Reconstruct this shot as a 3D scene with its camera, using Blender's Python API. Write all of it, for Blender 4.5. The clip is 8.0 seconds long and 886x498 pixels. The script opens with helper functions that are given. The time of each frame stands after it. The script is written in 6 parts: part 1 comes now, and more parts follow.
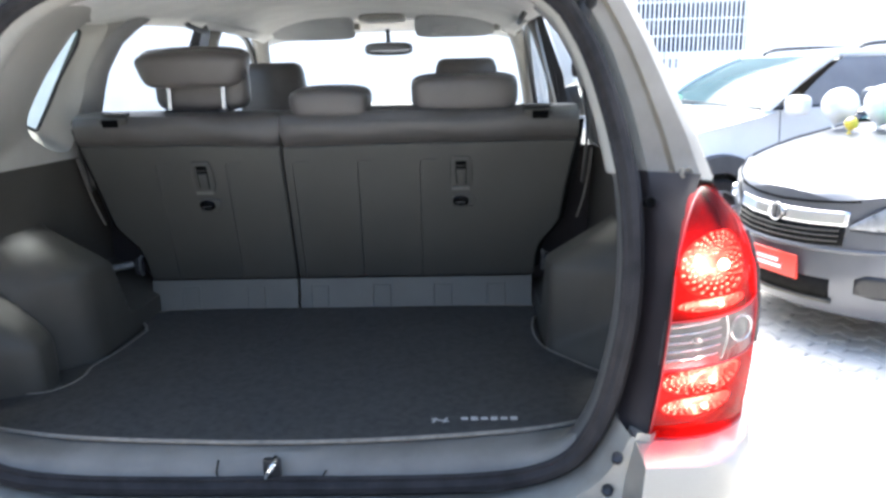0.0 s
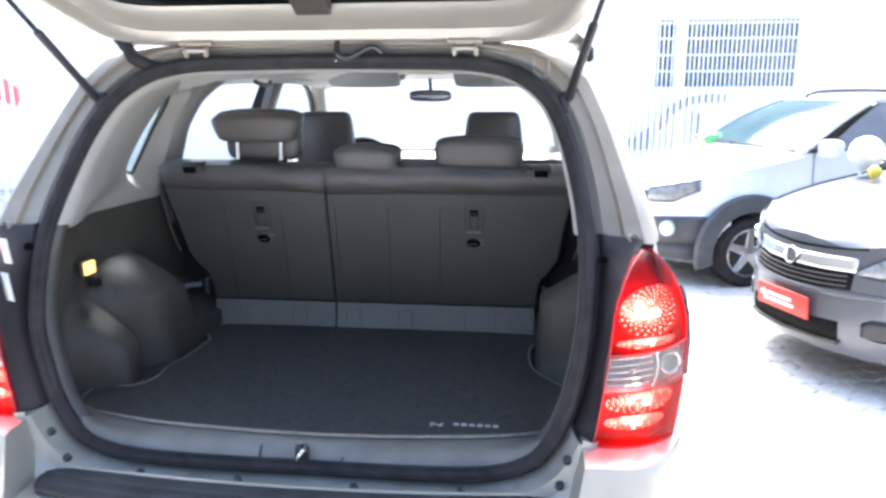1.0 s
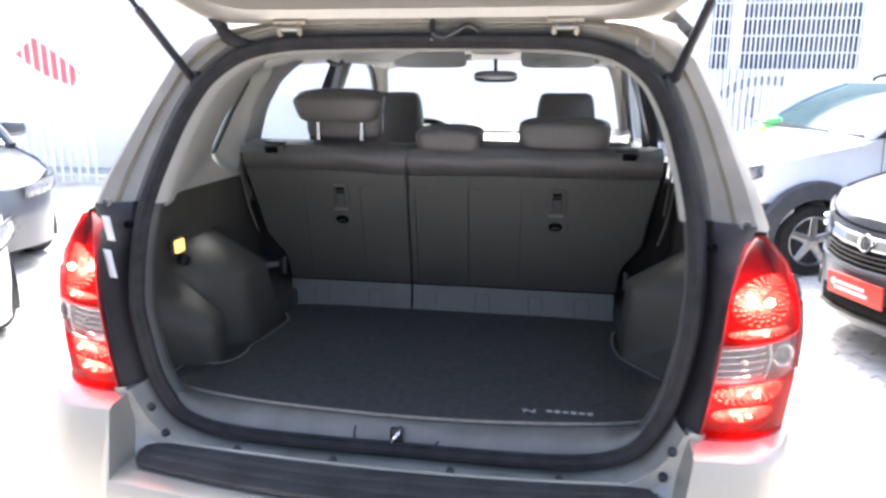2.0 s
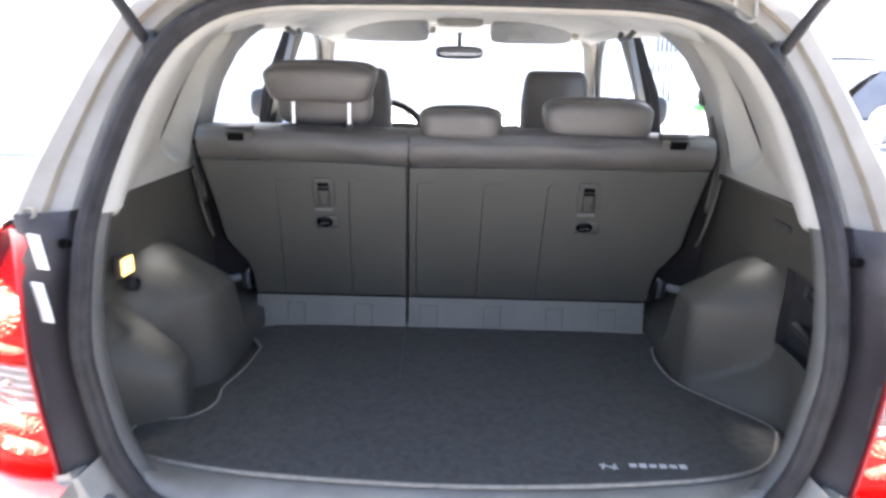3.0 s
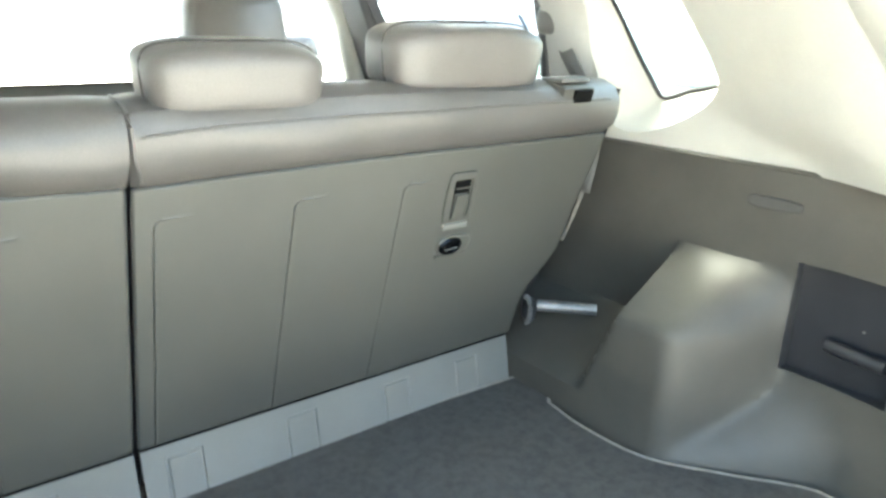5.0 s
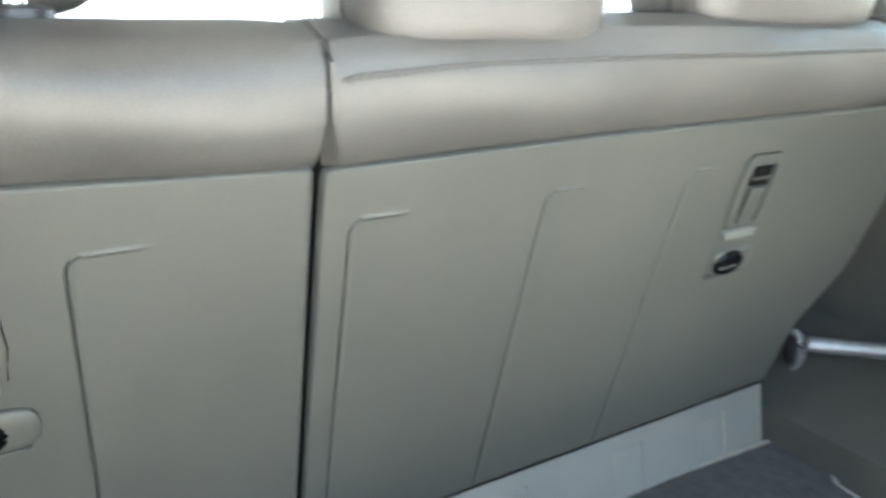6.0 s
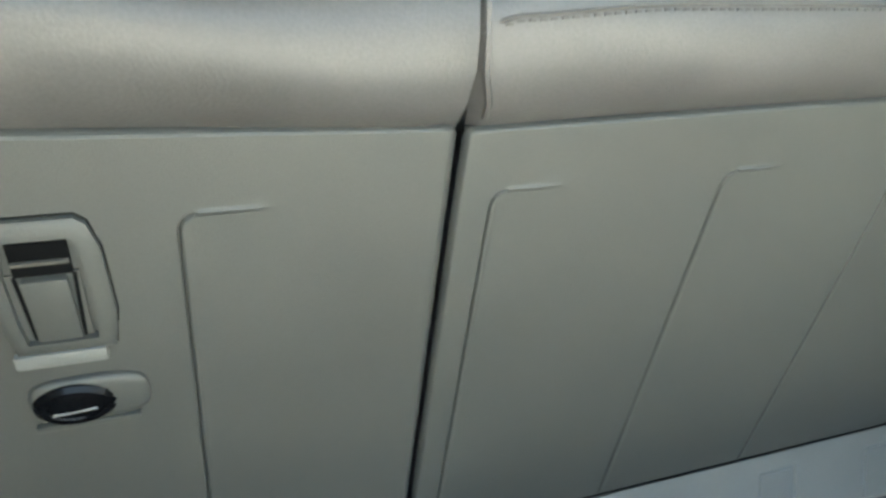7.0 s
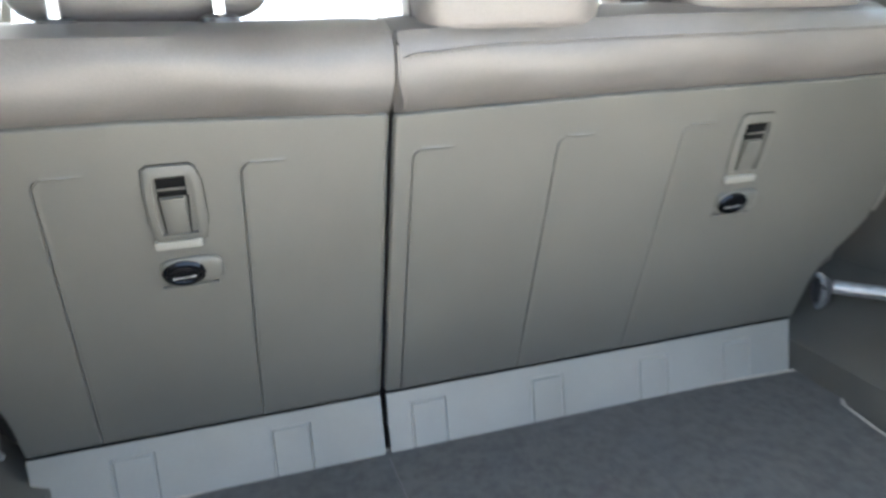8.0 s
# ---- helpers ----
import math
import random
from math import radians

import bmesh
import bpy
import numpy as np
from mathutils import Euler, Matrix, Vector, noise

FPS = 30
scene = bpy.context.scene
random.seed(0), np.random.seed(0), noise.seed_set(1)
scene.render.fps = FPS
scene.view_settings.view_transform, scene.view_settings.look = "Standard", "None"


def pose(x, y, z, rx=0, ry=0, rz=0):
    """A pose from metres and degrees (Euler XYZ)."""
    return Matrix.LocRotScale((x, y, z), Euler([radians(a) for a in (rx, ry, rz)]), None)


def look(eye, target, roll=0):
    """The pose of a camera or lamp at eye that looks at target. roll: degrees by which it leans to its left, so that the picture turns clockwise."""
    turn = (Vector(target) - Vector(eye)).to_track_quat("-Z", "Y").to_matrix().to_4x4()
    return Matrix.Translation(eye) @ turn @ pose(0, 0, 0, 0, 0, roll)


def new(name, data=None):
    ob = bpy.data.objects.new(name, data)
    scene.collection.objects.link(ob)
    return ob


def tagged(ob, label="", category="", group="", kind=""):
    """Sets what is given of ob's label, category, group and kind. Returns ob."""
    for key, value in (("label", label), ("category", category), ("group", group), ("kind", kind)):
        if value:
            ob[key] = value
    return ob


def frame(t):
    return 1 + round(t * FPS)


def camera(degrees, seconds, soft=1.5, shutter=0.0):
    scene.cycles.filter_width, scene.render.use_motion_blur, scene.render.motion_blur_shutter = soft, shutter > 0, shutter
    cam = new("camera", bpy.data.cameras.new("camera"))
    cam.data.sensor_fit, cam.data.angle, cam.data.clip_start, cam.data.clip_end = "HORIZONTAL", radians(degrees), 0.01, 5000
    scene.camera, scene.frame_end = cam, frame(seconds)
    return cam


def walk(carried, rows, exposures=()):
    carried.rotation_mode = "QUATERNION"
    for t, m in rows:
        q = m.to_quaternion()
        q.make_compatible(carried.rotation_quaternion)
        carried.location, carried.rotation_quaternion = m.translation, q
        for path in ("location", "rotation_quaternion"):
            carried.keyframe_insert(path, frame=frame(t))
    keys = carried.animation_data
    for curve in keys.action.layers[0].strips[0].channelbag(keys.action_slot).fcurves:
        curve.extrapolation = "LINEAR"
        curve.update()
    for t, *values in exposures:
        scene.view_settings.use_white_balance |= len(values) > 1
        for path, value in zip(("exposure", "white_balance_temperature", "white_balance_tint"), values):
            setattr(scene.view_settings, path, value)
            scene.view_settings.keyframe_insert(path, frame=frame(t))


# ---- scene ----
cam = camera(65.2, 8.0, soft=2.8, shutter=0.4)
PATH = [
    (0, (0.353, -0.899, 1.365), (0.285, 1.044, 0.898), -1.4),
    (0.5, (0.396, -1.06, 1.452), (0.325, 0.892, 1.023), 0.0),
    (1, (0.48, -1.206, 1.487), (0.263, 0.739, 1.075), 0.0),
    (1.5, (0.477, -1.248, 1.492), (0.172, 0.684, 1.075), 0.2),
    (1.7, (0.441, -1.235, 1.49), (0.105, 0.688, 1.055), 0.2),
    (2.8, (0.048, -0.966, 1.463), (-0.059, 0.967, 0.961), 1.1),
    (3, (0.005, -0.855, 1.457), (-0.03, 1.079, 0.95), 1.1),
    (3.5, (-0.122, -0.574, 1.436), (-0.001, 1.359, 0.934), 1.0),
    (4, (-0.231, -0.308, 1.412), (0.291, 1.539, 0.851), 0.6),
    (4.2, (-0.24, -0.212, 1.4), (0.447, 1.565, 0.789), 1.5),
    (5.3, (-0.293, 0.223, 1.361), (0.909, 1.703, 0.757), 0.6),
    (5.5, (-0.288, 0.296, 1.335), (0.84, 1.838, 0.743), -1.0),
    (6, (-0.264, 0.452, 1.295), (0.668, 2.119, 0.702), -0.6),
    (6.5, (-0.26, 0.529, 1.283), (0.434, 2.286, 0.628), 0.8),
    (7, (-0.253, 0.52, 1.278), (0.367, 2.299, 0.606), 0.3),
    (7.5, (-0.257, 0.425, 1.284), (0.271, 2.236, 0.618), -1.3),
    (8, (-0.278, 0.189, 1.307), (0.274, 2.001, 0.663), -1.9),
]
EXPOSURES = [
    (0.0, 2.5, 5800, 5), (0.5, 2.97, 5500, 6), (1.0, 2.58, 5650, 7), (1.5, 2.19, 5850, 9), (3.0, 3.28, 6050, 11), (3.5, 3.93, 5950, 2),
    (4.0, 4.54, 6350, -6), (5.5, 4.82, 6500, -6), (6.0, 4.65, 6300, -3), (7.0, 4.35, 6350, -8), (7.5, 4.46, 6400, -5), (8.0, 4.73, 6350, 3)]
walk(cam, [(t, look(eye, target, roll)) for t, eye, target, roll in PATH], EXPOSURES)

# ---- light ----
world = bpy.data.worlds.new("overcast_sky")
scene.world = world
world.use_nodes = True
sky = world.node_tree.nodes.new("ShaderNodeTexSky")
sky.sky_type = "NISHITA"
sky.sun_disc = False
sky.sun_elevation = radians(55)
sky.sun_rotation = radians(0)
sky.dust_density = 6.0
world.node_tree.links.new(sky.outputs[0], world.node_tree.nodes["Background"].inputs[0])
world.node_tree.nodes["Background"].inputs[1].default_value = 0.15
sun_data = bpy.data.lights.new("sun", "SUN")
sun_data.energy = 2.0
sun_data.angle = radians(14)
sun_data.color = (1.0, 0.96, 0.9)
sun = new("sun", sun_data)
sun.matrix_world = look((0.0, 6.3, 9.0), (0, 0, 0))
scene.view_settings.exposure = 0.0

# ---- materials ----
def mat(name, colour, rough=0.5, metal=0.0, vary=0.12, scale=6.0, grain=0.0, grain_scale=400.0, coat=0.0, spec=0.5, second=None):
    """A surface with variation at two scales and relief from fine grain."""
    m = bpy.data.materials.new(name)
    m.use_nodes = True
    nt = m.node_tree
    b = nt.nodes["Principled BSDF"]
    b.inputs["Roughness"].default_value = rough
    b.inputs["Metallic"].default_value = metal
    b.inputs["Coat Weight"].default_value = coat
    b.inputs["Specular IOR Level"].default_value = spec
    tc = nt.nodes.new("ShaderNodeTexCoord")
    mp = nt.nodes.new("ShaderNodeMapping")
    nt.links.new(tc.outputs["Object"], mp.inputs[0])
    n1 = nt.nodes.new("ShaderNodeTexNoise")
    n1.inputs["Scale"].default_value = scale
    n1.inputs["Detail"].default_value = 6
    n1.inputs["Roughness"].default_value = 0.6
    nt.links.new(mp.outputs[0], n1.inputs["Vector"])
    n2 = nt.nodes.new("ShaderNodeTexNoise")
    n2.inputs["Scale"].default_value = grain_scale
    n2.inputs["Detail"].default_value = 3
    nt.links.new(tc.outputs["Object"], n2.inputs["Vector"])
    mix = nt.nodes.new("ShaderNodeMix")
    mix.data_type = "RGBA"
    a = second or tuple(c * (1 - vary * 1.6) for c in colour)
    mix.inputs[6].default_value = (*a, 1)
    mix.inputs[7].default_value = (*[min(1, c * (1 + vary)) for c in colour], 1)
    ramp = nt.nodes.new("ShaderNodeMapRange")
    ramp.inputs[1].default_value, ramp.inputs[2].default_value = 0.32, 0.62
    nt.links.new(n1.outputs[0], ramp.inputs[0])
    nt.links.new(ramp.outputs[0], mix.inputs[0])
    fine = nt.nodes.new("ShaderNodeMix")
    fine.data_type, fine.blend_type = "RGBA", "MULTIPLY"
    fine.inputs[0].default_value = 0.35 if grain else 0.12
    nt.links.new(mix.outputs[2], fine.inputs[6])
    nt.links.new(n2.outputs[0], fine.inputs[7])
    gain = nt.nodes.new("ShaderNodeMix")
    gain.data_type, gain.blend_type = "RGBA", "MULTIPLY"
    gain.inputs[0].default_value = 1.0
    g = 1.2 if grain else 1.06
    gain.inputs[7].default_value = (g, g, g, 1)
    nt.links.new(fine.outputs[2], gain.inputs[6])
    nt.links.new(gain.outputs[2], b.inputs["Base Color"])
    rr = nt.nodes.new("ShaderNodeMapRange")
    rr.inputs[3].default_value, rr.inputs[4].default_value = max(0.02, rough - 0.08), min(1, rough + 0.1)
    nt.links.new(n1.outputs[0], rr.inputs[0])
    nt.links.new(rr.outputs[0], b.inputs["Roughness"])
    if grain:
        bump = nt.nodes.new("ShaderNodeBump")
        bump.inputs["Strength"].default_value = grain
        bump.inputs["Distance"].default_value = 0.002
        nt.links.new(n2.outputs[0], bump.inputs["Height"])
        nt.links.new(bump.outputs[0], b.inputs["Normal"])
    return m


def glass(name, colour, rough=0.0, haze=0.0, sheen=0.05, edge=0.9):
    """Thin pane: mostly clear, with a mirror sheen on top."""
    m = bpy.data.materials.new(name)
    m.use_nodes = True
    nt = m.node_tree
    nt.nodes.remove(nt.nodes["Principled BSDF"])
    out = nt.nodes["Material Output"]
    tr = nt.nodes.new("ShaderNodeBsdfTransparent")
    tr.inputs[0].default_value = (*colour, 1)
    gl = nt.nodes.new("ShaderNodeBsdfGlossy")
    gl.inputs["Roughness"].default_value = rough
    lw = nt.nodes.new("ShaderNodeLayerWeight")
    lw.inputs[0].default_value = 0.5
    pw = nt.nodes.new("ShaderNodeMath")
    pw.operation = "POWER"
    pw.inputs[1].default_value = 5.0
    nt.links.new(lw.outputs["Facing"], pw.inputs[0])
    fr = nt.nodes.new("ShaderNodeMapRange")
    fr.inputs[3].default_value, fr.inputs[4].default_value = sheen, edge
    nt.links.new(pw.outputs[0], fr.inputs[0])
    mx = nt.nodes.new("ShaderNodeMixShader")
    nt.links.new(fr.outputs[0], mx.inputs[0])
    body = tr
    if haze:
        tl = nt.nodes.new("ShaderNodeBsdfTranslucent")
        tl.inputs[0].default_value = (*[min(1.0, c * 1.1) for c in colour], 1)
        body = nt.nodes.new("ShaderNodeMixShader")
        body.inputs[0].default_value = haze
        nt.links.new(tr.outputs[0], body.inputs[1])
        nt.links.new(tl.outputs[0], body.inputs[2])
    nt.links.new(body.outputs[0], mx.inputs[1])
    nt.links.new(gl.outputs[0], mx.inputs[2])
    nt.links.new(mx.outputs[0], out.inputs[0])
    return m


def glow(name, colour, strength):
    m = bpy.data.materials.new(name)
    m.use_nodes = True
    b = m.node_tree.nodes["Principled BSDF"]
    b.inputs["Base Color"].default_value = (*colour, 1)
    b.inputs["Emission Color"].default_value = (*colour, 1)
    b.inputs["Emission Strength"].default_value = strength
    return m


PAINT = mat("silver_beige_paint", (0.37, 0.348, 0.300), 0.36, 0.45, 0.04, 3.0, coat=0.15)
PAINT_DIRTY = mat("silver_beige_paint_dusty", (0.31, 0.295, 0.26), 0.45, 0.25, 0.10, 7.0, coat=0.1, second=(0.22, 0.20, 0.17))
# Body paint darkened for the pillars' shade; brown second tone holds stains and shading.
SHADED_STAINED_PAINT = mat("silver_beige_shaded_stained_paint", (0.29, 0.255, 0.200), 0.42, 0.3, 0.05, 4.0, coat=0.08, second=(0.20, 0.168, 0.125))
RUST = mat("brown_stain", (0.26, 0.19, 0.12), 0.7, 0, 0.3, 60.0)
JAMB = mat("dark_jamb_and_well_shade", (0.024, 0.020, 0.022), 0.5, 0, 0.25, 9.0)
RUBBER = mat("black_rubber", (0.026, 0.024, 0.0245), 0.75, 0, 0.25, 20.0, 0.15, 500, spec=0.22)
TRIM_DARK = mat("dark_grey_trim_plastic", (0.059, 0.0545, 0.0455), 0.52, 0, 0.12, 5.0, 0.2, 900, spec=0.35)
TRIM_LIGHT = mat("light_grey_pillar_trim", (0.36, 0.348, 0.312), 0.6, 0, 0.06, 4.0, 0.15, 900)
TRIM_MID = mat("mid_grey_lining_plastic", (0.072, 0.070, 0.066), 0.5, 0, 0.12, 7.0, 0.25, 900)
SILL = mat("mid_grey_sill_plastic", (0.158, 0.146, 0.126), 0.5, 0, 0.14, 7.0, 0.25, 900)
HEADLINER = mat("pale_headliner_cloth", (0.74, 0.73, 0.70), 0.95, 0, 0.05, 8.0, 0.3, 700)
PILLAR_COVER = mat("grey_pillar_cover", (0.30, 0.295, 0.28), 0.6, 0, 0.08, 6.0, 0.2, 900)
TRIM_SHADOW = mat("shaded_grip_plastic", (0.05, 0.047, 0.042), 0.6, 0, 0.1, 9.0, 0.2, 900)
SEAT_PANEL = mat("grey_seat_back_board", (0.052, 0.0515, 0.0448), 0.5, 0, 0.07, 4.0, 0.2, 1100)
SEAT_STRIP = mat("pale_grey_flap_board", (0.118, 0.117, 0.106), 0.55, 0, 0.06, 6.0, 0.2, 900)
LEATHER = mat("grey_leather", (0.071, 0.066, 0.061), 0.44, 0, 0.10, 7.0, 0.13, 520)
LEATHER_HEAD = mat("brown_grey_leather", (0.088, 0.080, 0.074), 0.4, 0, 0.08, 9.0, 0.22, 520)
VISOR = mat("grey_visor_vinyl", (0.36, 0.365, 0.36), 0.7, 0, 0.06, 8.0, 0.2, 700)
FELT = mat("charcoal_felt", (0.012, 0.0115, 0.011), 0.95, 0, 0.2, 30.0, 0.4, 700, spec=0.1)
STITCH = mat("dark_thread", (0.06, 0.055, 0.05), 0.8)
CARPET = mat("dark_grey_carpet", (0.067, 0.0635, 0.0585), 1.0, 0, 0.12, 70.0, 1.0, 600, spec=0.1)
PIPING = mat("beige_piping", (0.20, 0.18, 0.15), 0.8, 0, 0.15, 60.0)
EMBROIDERY = mat("pale_embroidery", (0.42, 0.40, 0.37), 0.8)
BLACK = mat("black_plastic", (0.018, 0.018, 0.02), 0.32, 0, 0.15, 12.0)
PAD = mat("ribbed_bumper_pad", (0.048, 0.045, 0.044), 0.62, 0, 0.25, 10.0, 0.3, 600, spec=0.28)
CHROME = mat("chrome", (0.75, 0.75, 0.76), 0.12, 1.0, 0.03, 8.0)
STEEL = mat("brushed_steel", (0.5, 0.5, 0.5), 0.3, 1.0, 0.08, 20.0)
HOLE = mat("dark_recess", (0.004, 0.004, 0.004), 0.9, spec=0.05)
STICKER = mat("white_sticker", (0.5, 0.5, 0.5), 0.5, 0, 0.04, 30.0)
LENS_RED = glass("red_lens", (0.80, 0.022, 0.014), 0.05, haze=0.012, sheen=0.012, edge=0.25)
LENS_CLEAR = glass("clear_lens", (0.66, 0.66, 0.66), 0.03)
REFLECTOR = mat("faceted_reflector", (0.80, 0.80, 0.80), 0.24, 1.0, 0.02, 8.0)
LAMP_BED = mat("grey_lamp_bed", (0.13, 0.13, 0.13), 0.35, 0.3, 0.15, 60.0)
HOUSING_RED = mat("red_lamp_housing", (0.26, 0.010, 0.016), 0.5, 0, 0.1, 30.0)


def glowing_reflector(name, strength, near, far, low):
    """Bowl of a lit lamp: emission stands in for the bulb's reflection, most near the bulb."""
    m = mat(name, (0.30, 0.30, 0.30), 0.15, 1.0, 0.02, 8.0)
    nt = m.node_tree
    tc = nt.nodes.new("ShaderNodeTexCoord")
    flat = nt.nodes.new("ShaderNodeVectorMath")
    flat.operation = "MULTIPLY"
    flat.inputs[1].default_value = (0.0, 1.0, 1.0)
    nt.links.new(tc.outputs["Generated"], flat.inputs[0])
    mid = nt.nodes.new("ShaderNodeVectorMath")
    mid.operation = "DISTANCE"
    mid.inputs[1].default_value = (0.0, 0.36, 0.5)
    nt.links.new(flat.outputs[0], mid.inputs[0])
    fall = nt.nodes.new("ShaderNodeMapRange")
    fall.inputs[1].default_value, fall.inputs[2].default_value = near, far
    fall.inputs[3].default_value, fall.inputs[4].default_value = 1.0, low
    nt.links.new(mid.outputs["Value"], fall.inputs[0])
    no = nt.nodes.new("ShaderNodeTexNoise")
    no.inputs["Scale"].default_value = 60.0
    nt.links.new(tc.outputs["Object"], no.inputs["Vector"])
    var = nt.nodes.new("ShaderNodeMapRange")
    var.inputs[1].default_value, var.inputs[2].default_value = 0.35, 0.65
    var.inputs[3].default_value, var.inputs[4].default_value = 0.35, 1.3
    nt.links.new(no.outputs[0], var.inputs[0])
    mul = nt.nodes.new("ShaderNodeMath")
    mul.operation = "MULTIPLY"
    nt.links.new(fall.outputs[0], mul.inputs[0])
    nt.links.new(var.outputs[0], mul.inputs[1])
    gain = nt.nodes.new("ShaderNodeMath")
    gain.operation = "MULTIPLY"
    gain.inputs[1].default_value = strength
    nt.links.new(mul.outputs[0], gain.inputs[0])
    b = nt.nodes["Principled BSDF"]
    b.inputs["Emission Color"].default_value = (1.0, 0.44, 0.38, 1)
    nt.links.new(gain.outputs[0], b.inputs["Emission Strength"])
    return m


REFLECTOR_GLOW = glowing_reflector("glowing_lamp_reflector", 16.0, 0.08, 0.34, 0.05)
DIMPLE_GLOW = glowing_reflector("glowing_lamp_dimples", 62.0, 0.05, 0.72, 0.12)
BULB = glow("lit_bulb", (1.0, 0.66, 0.50), 180.0)
BULB_DIM = glow("lit_bulb_small", (1.0, 0.60, 0.46), 60.0)
DULL_STEEL = mat("dull_grey_steel", (0.20, 0.20, 0.20), 0.45, 0.6, 0.2, 30.0)
LAMP_WARM = glow("warm_cargo_light", (1.0, 0.56, 0.13), 0.5)
WINDOW = glass("window_glass", (0.94, 0.96, 0.95))
QUARTER = glass("grey_green_quarter_glass", (0.84, 0.89, 0.86))
SOCKET = mat("glossy_black_socket", (0.003, 0.003, 0.0033), 0.16, 0, 0.2, 20.0, spec=0.12)
TINT = glass("tinted_window_glass", (0.30, 0.36, 0.36))
MIRROR = mat("mirror_glass", (0.30, 0.31, 0.32), 0.02, 1.0, 0.0, 5.0)

# ---- builders ----
INVERSE = {}


def thing(name, at, label, category, group=""):
    """A top-level Empty at its base; parts are given in world places."""
    e = new(name)
    e.empty_display_size = 0.1
    e.location = at
    INVERSE[e.name] = Matrix.Translation(-Vector(at))
    return tagged(e, label, category, group)


def placed(name, m, label, category, group=""):
    """A top-level Empty at the pose m; parts are given in its own frame."""
    e = new(name)
    e.empty_display_size = 0.1
    e.matrix_basis = m
    return tagged(e, label, category, group)


def part(name, bm, material, parent=None, label="", smooth=True, solid=0.0, angle=35):
    bmesh.ops.recalc_face_normals(bm, faces=bm.faces)
    me = bpy.data.meshes.new(name)
    bm.to_mesh(me)
    bm.free()
    me.materials.append(material)
    if smooth:
        me.polygons.foreach_set("use_smooth", [True] * len(me.polygons))
        me.set_sharp_from_angle(angle=radians(angle))
    ob = new(name, me)
    if parent is not None:
        ob.parent = parent
        if parent.name in INVERSE:
            ob.matrix_parent_inverse = INVERSE[parent.name]
    if solid:
        s = ob.modifiers.new("thick", "SOLIDIFY")
        s.thickness, s.offset = abs(solid), 1 if solid > 0 else -1
    if label:
        ob["label"] = label
    return ob


def setting(name, bm, material, label, smooth=False):
    return tagged(part(name, bm, material, smooth=smooth), label, name.split("_")[0], kind="structure")


def skin(bm, rings, closed=True, cap=False):
    rows = [[bm.verts.new(p) for p in r] for r in rings]
    for a, b in zip(rows, rows[1:]):
        n = len(a)
        for i in range(n if closed else n - 1):
            bm.faces.new((a[i], a[(i + 1) % n], b[(i + 1) % n], b[i]))
    if cap:
        bm.faces.new(rows[0])
        bm.faces.new(rows[-1])
    return bm


def loft(rings, closed=True, cap=False):
    return skin(bmesh.new(), rings, closed, cap)


def tube(pts, r, n=8, closed=False, bm=None, flat=1.0, up=(0, 0, 1)):
    """A pipe along pts; flat squeezes it along up's normal."""
    bm = bm or bmesh.new()
    pts = [Vector(p) for p in pts]
    rings = []
    for i, p in enumerate(pts):
        a = pts[i - 1] if (closed or i) else p
        b = pts[(i + 1) % len(pts)] if (closed or i < len(pts) - 1) else p
        d = (b - a).normalized()
        u = Vector(up)
        if abs(d.dot(u)) > 0.95:
            u = Vector((0, 1, 0)) if abs(d.y) < 0.9 else Vector((1, 0, 0))
        s = d.cross(u).normalized()
        w = s.cross(d)
        rad = r[i] if isinstance(r, (list, tuple)) else r
        rings.append([p + s * rad * math.cos(k * 2 * math.pi / n) + w * rad * flat * math.sin(k * 2 * math.pi / n) for k in range(n)])
    if closed:
        rings.append(rings[0])
        skin(bm, rings)
        bmesh.ops.remove_doubles(bm, verts=bm.verts, dist=1e-6)
    else:
        skin(bm, rings, cap=True)
    return bm


def box(c, s, bevel=0.0, turn=None, bm=None, seg=2):
    bm = bm or bmesh.new()
    m = Matrix.Translation(c) @ (turn or Matrix()) @ Matrix.Diagonal((*s, 1))
    got = bmesh.ops.create_cube(bm, size=1, matrix=m)
    if bevel:
        es = list({e for v in got["verts"] for e in v.link_edges})
        bmesh.ops.bevel(bm, geom=es, offset=bevel, segments=seg, affect="EDGES", profile=0.6)
    return bm


def rod(a, b, r0, r1=None, n=16, bm=None):
    return tube([a, b], [r0, r0 if r1 is None else r1], n, bm=bm)


def disc_stack(c, axis, rings, n=24, bm=None, cap=True):
    """A turned body about axis through c: rings of (distance along the axis, radius)."""
    bm = bm or bmesh.new()
    d = Vector(axis).normalized()
    s = d.orthogonal().normalized()
    w = d.cross(s)
    c = Vector(c)
    skin(bm, [[c + d * h + (s * math.cos(k * 2 * math.pi / n) + w * math.sin(k * 2 * math.pi / n)) * r for k in range(n)] for h, r in rings], cap=cap)
    return bm


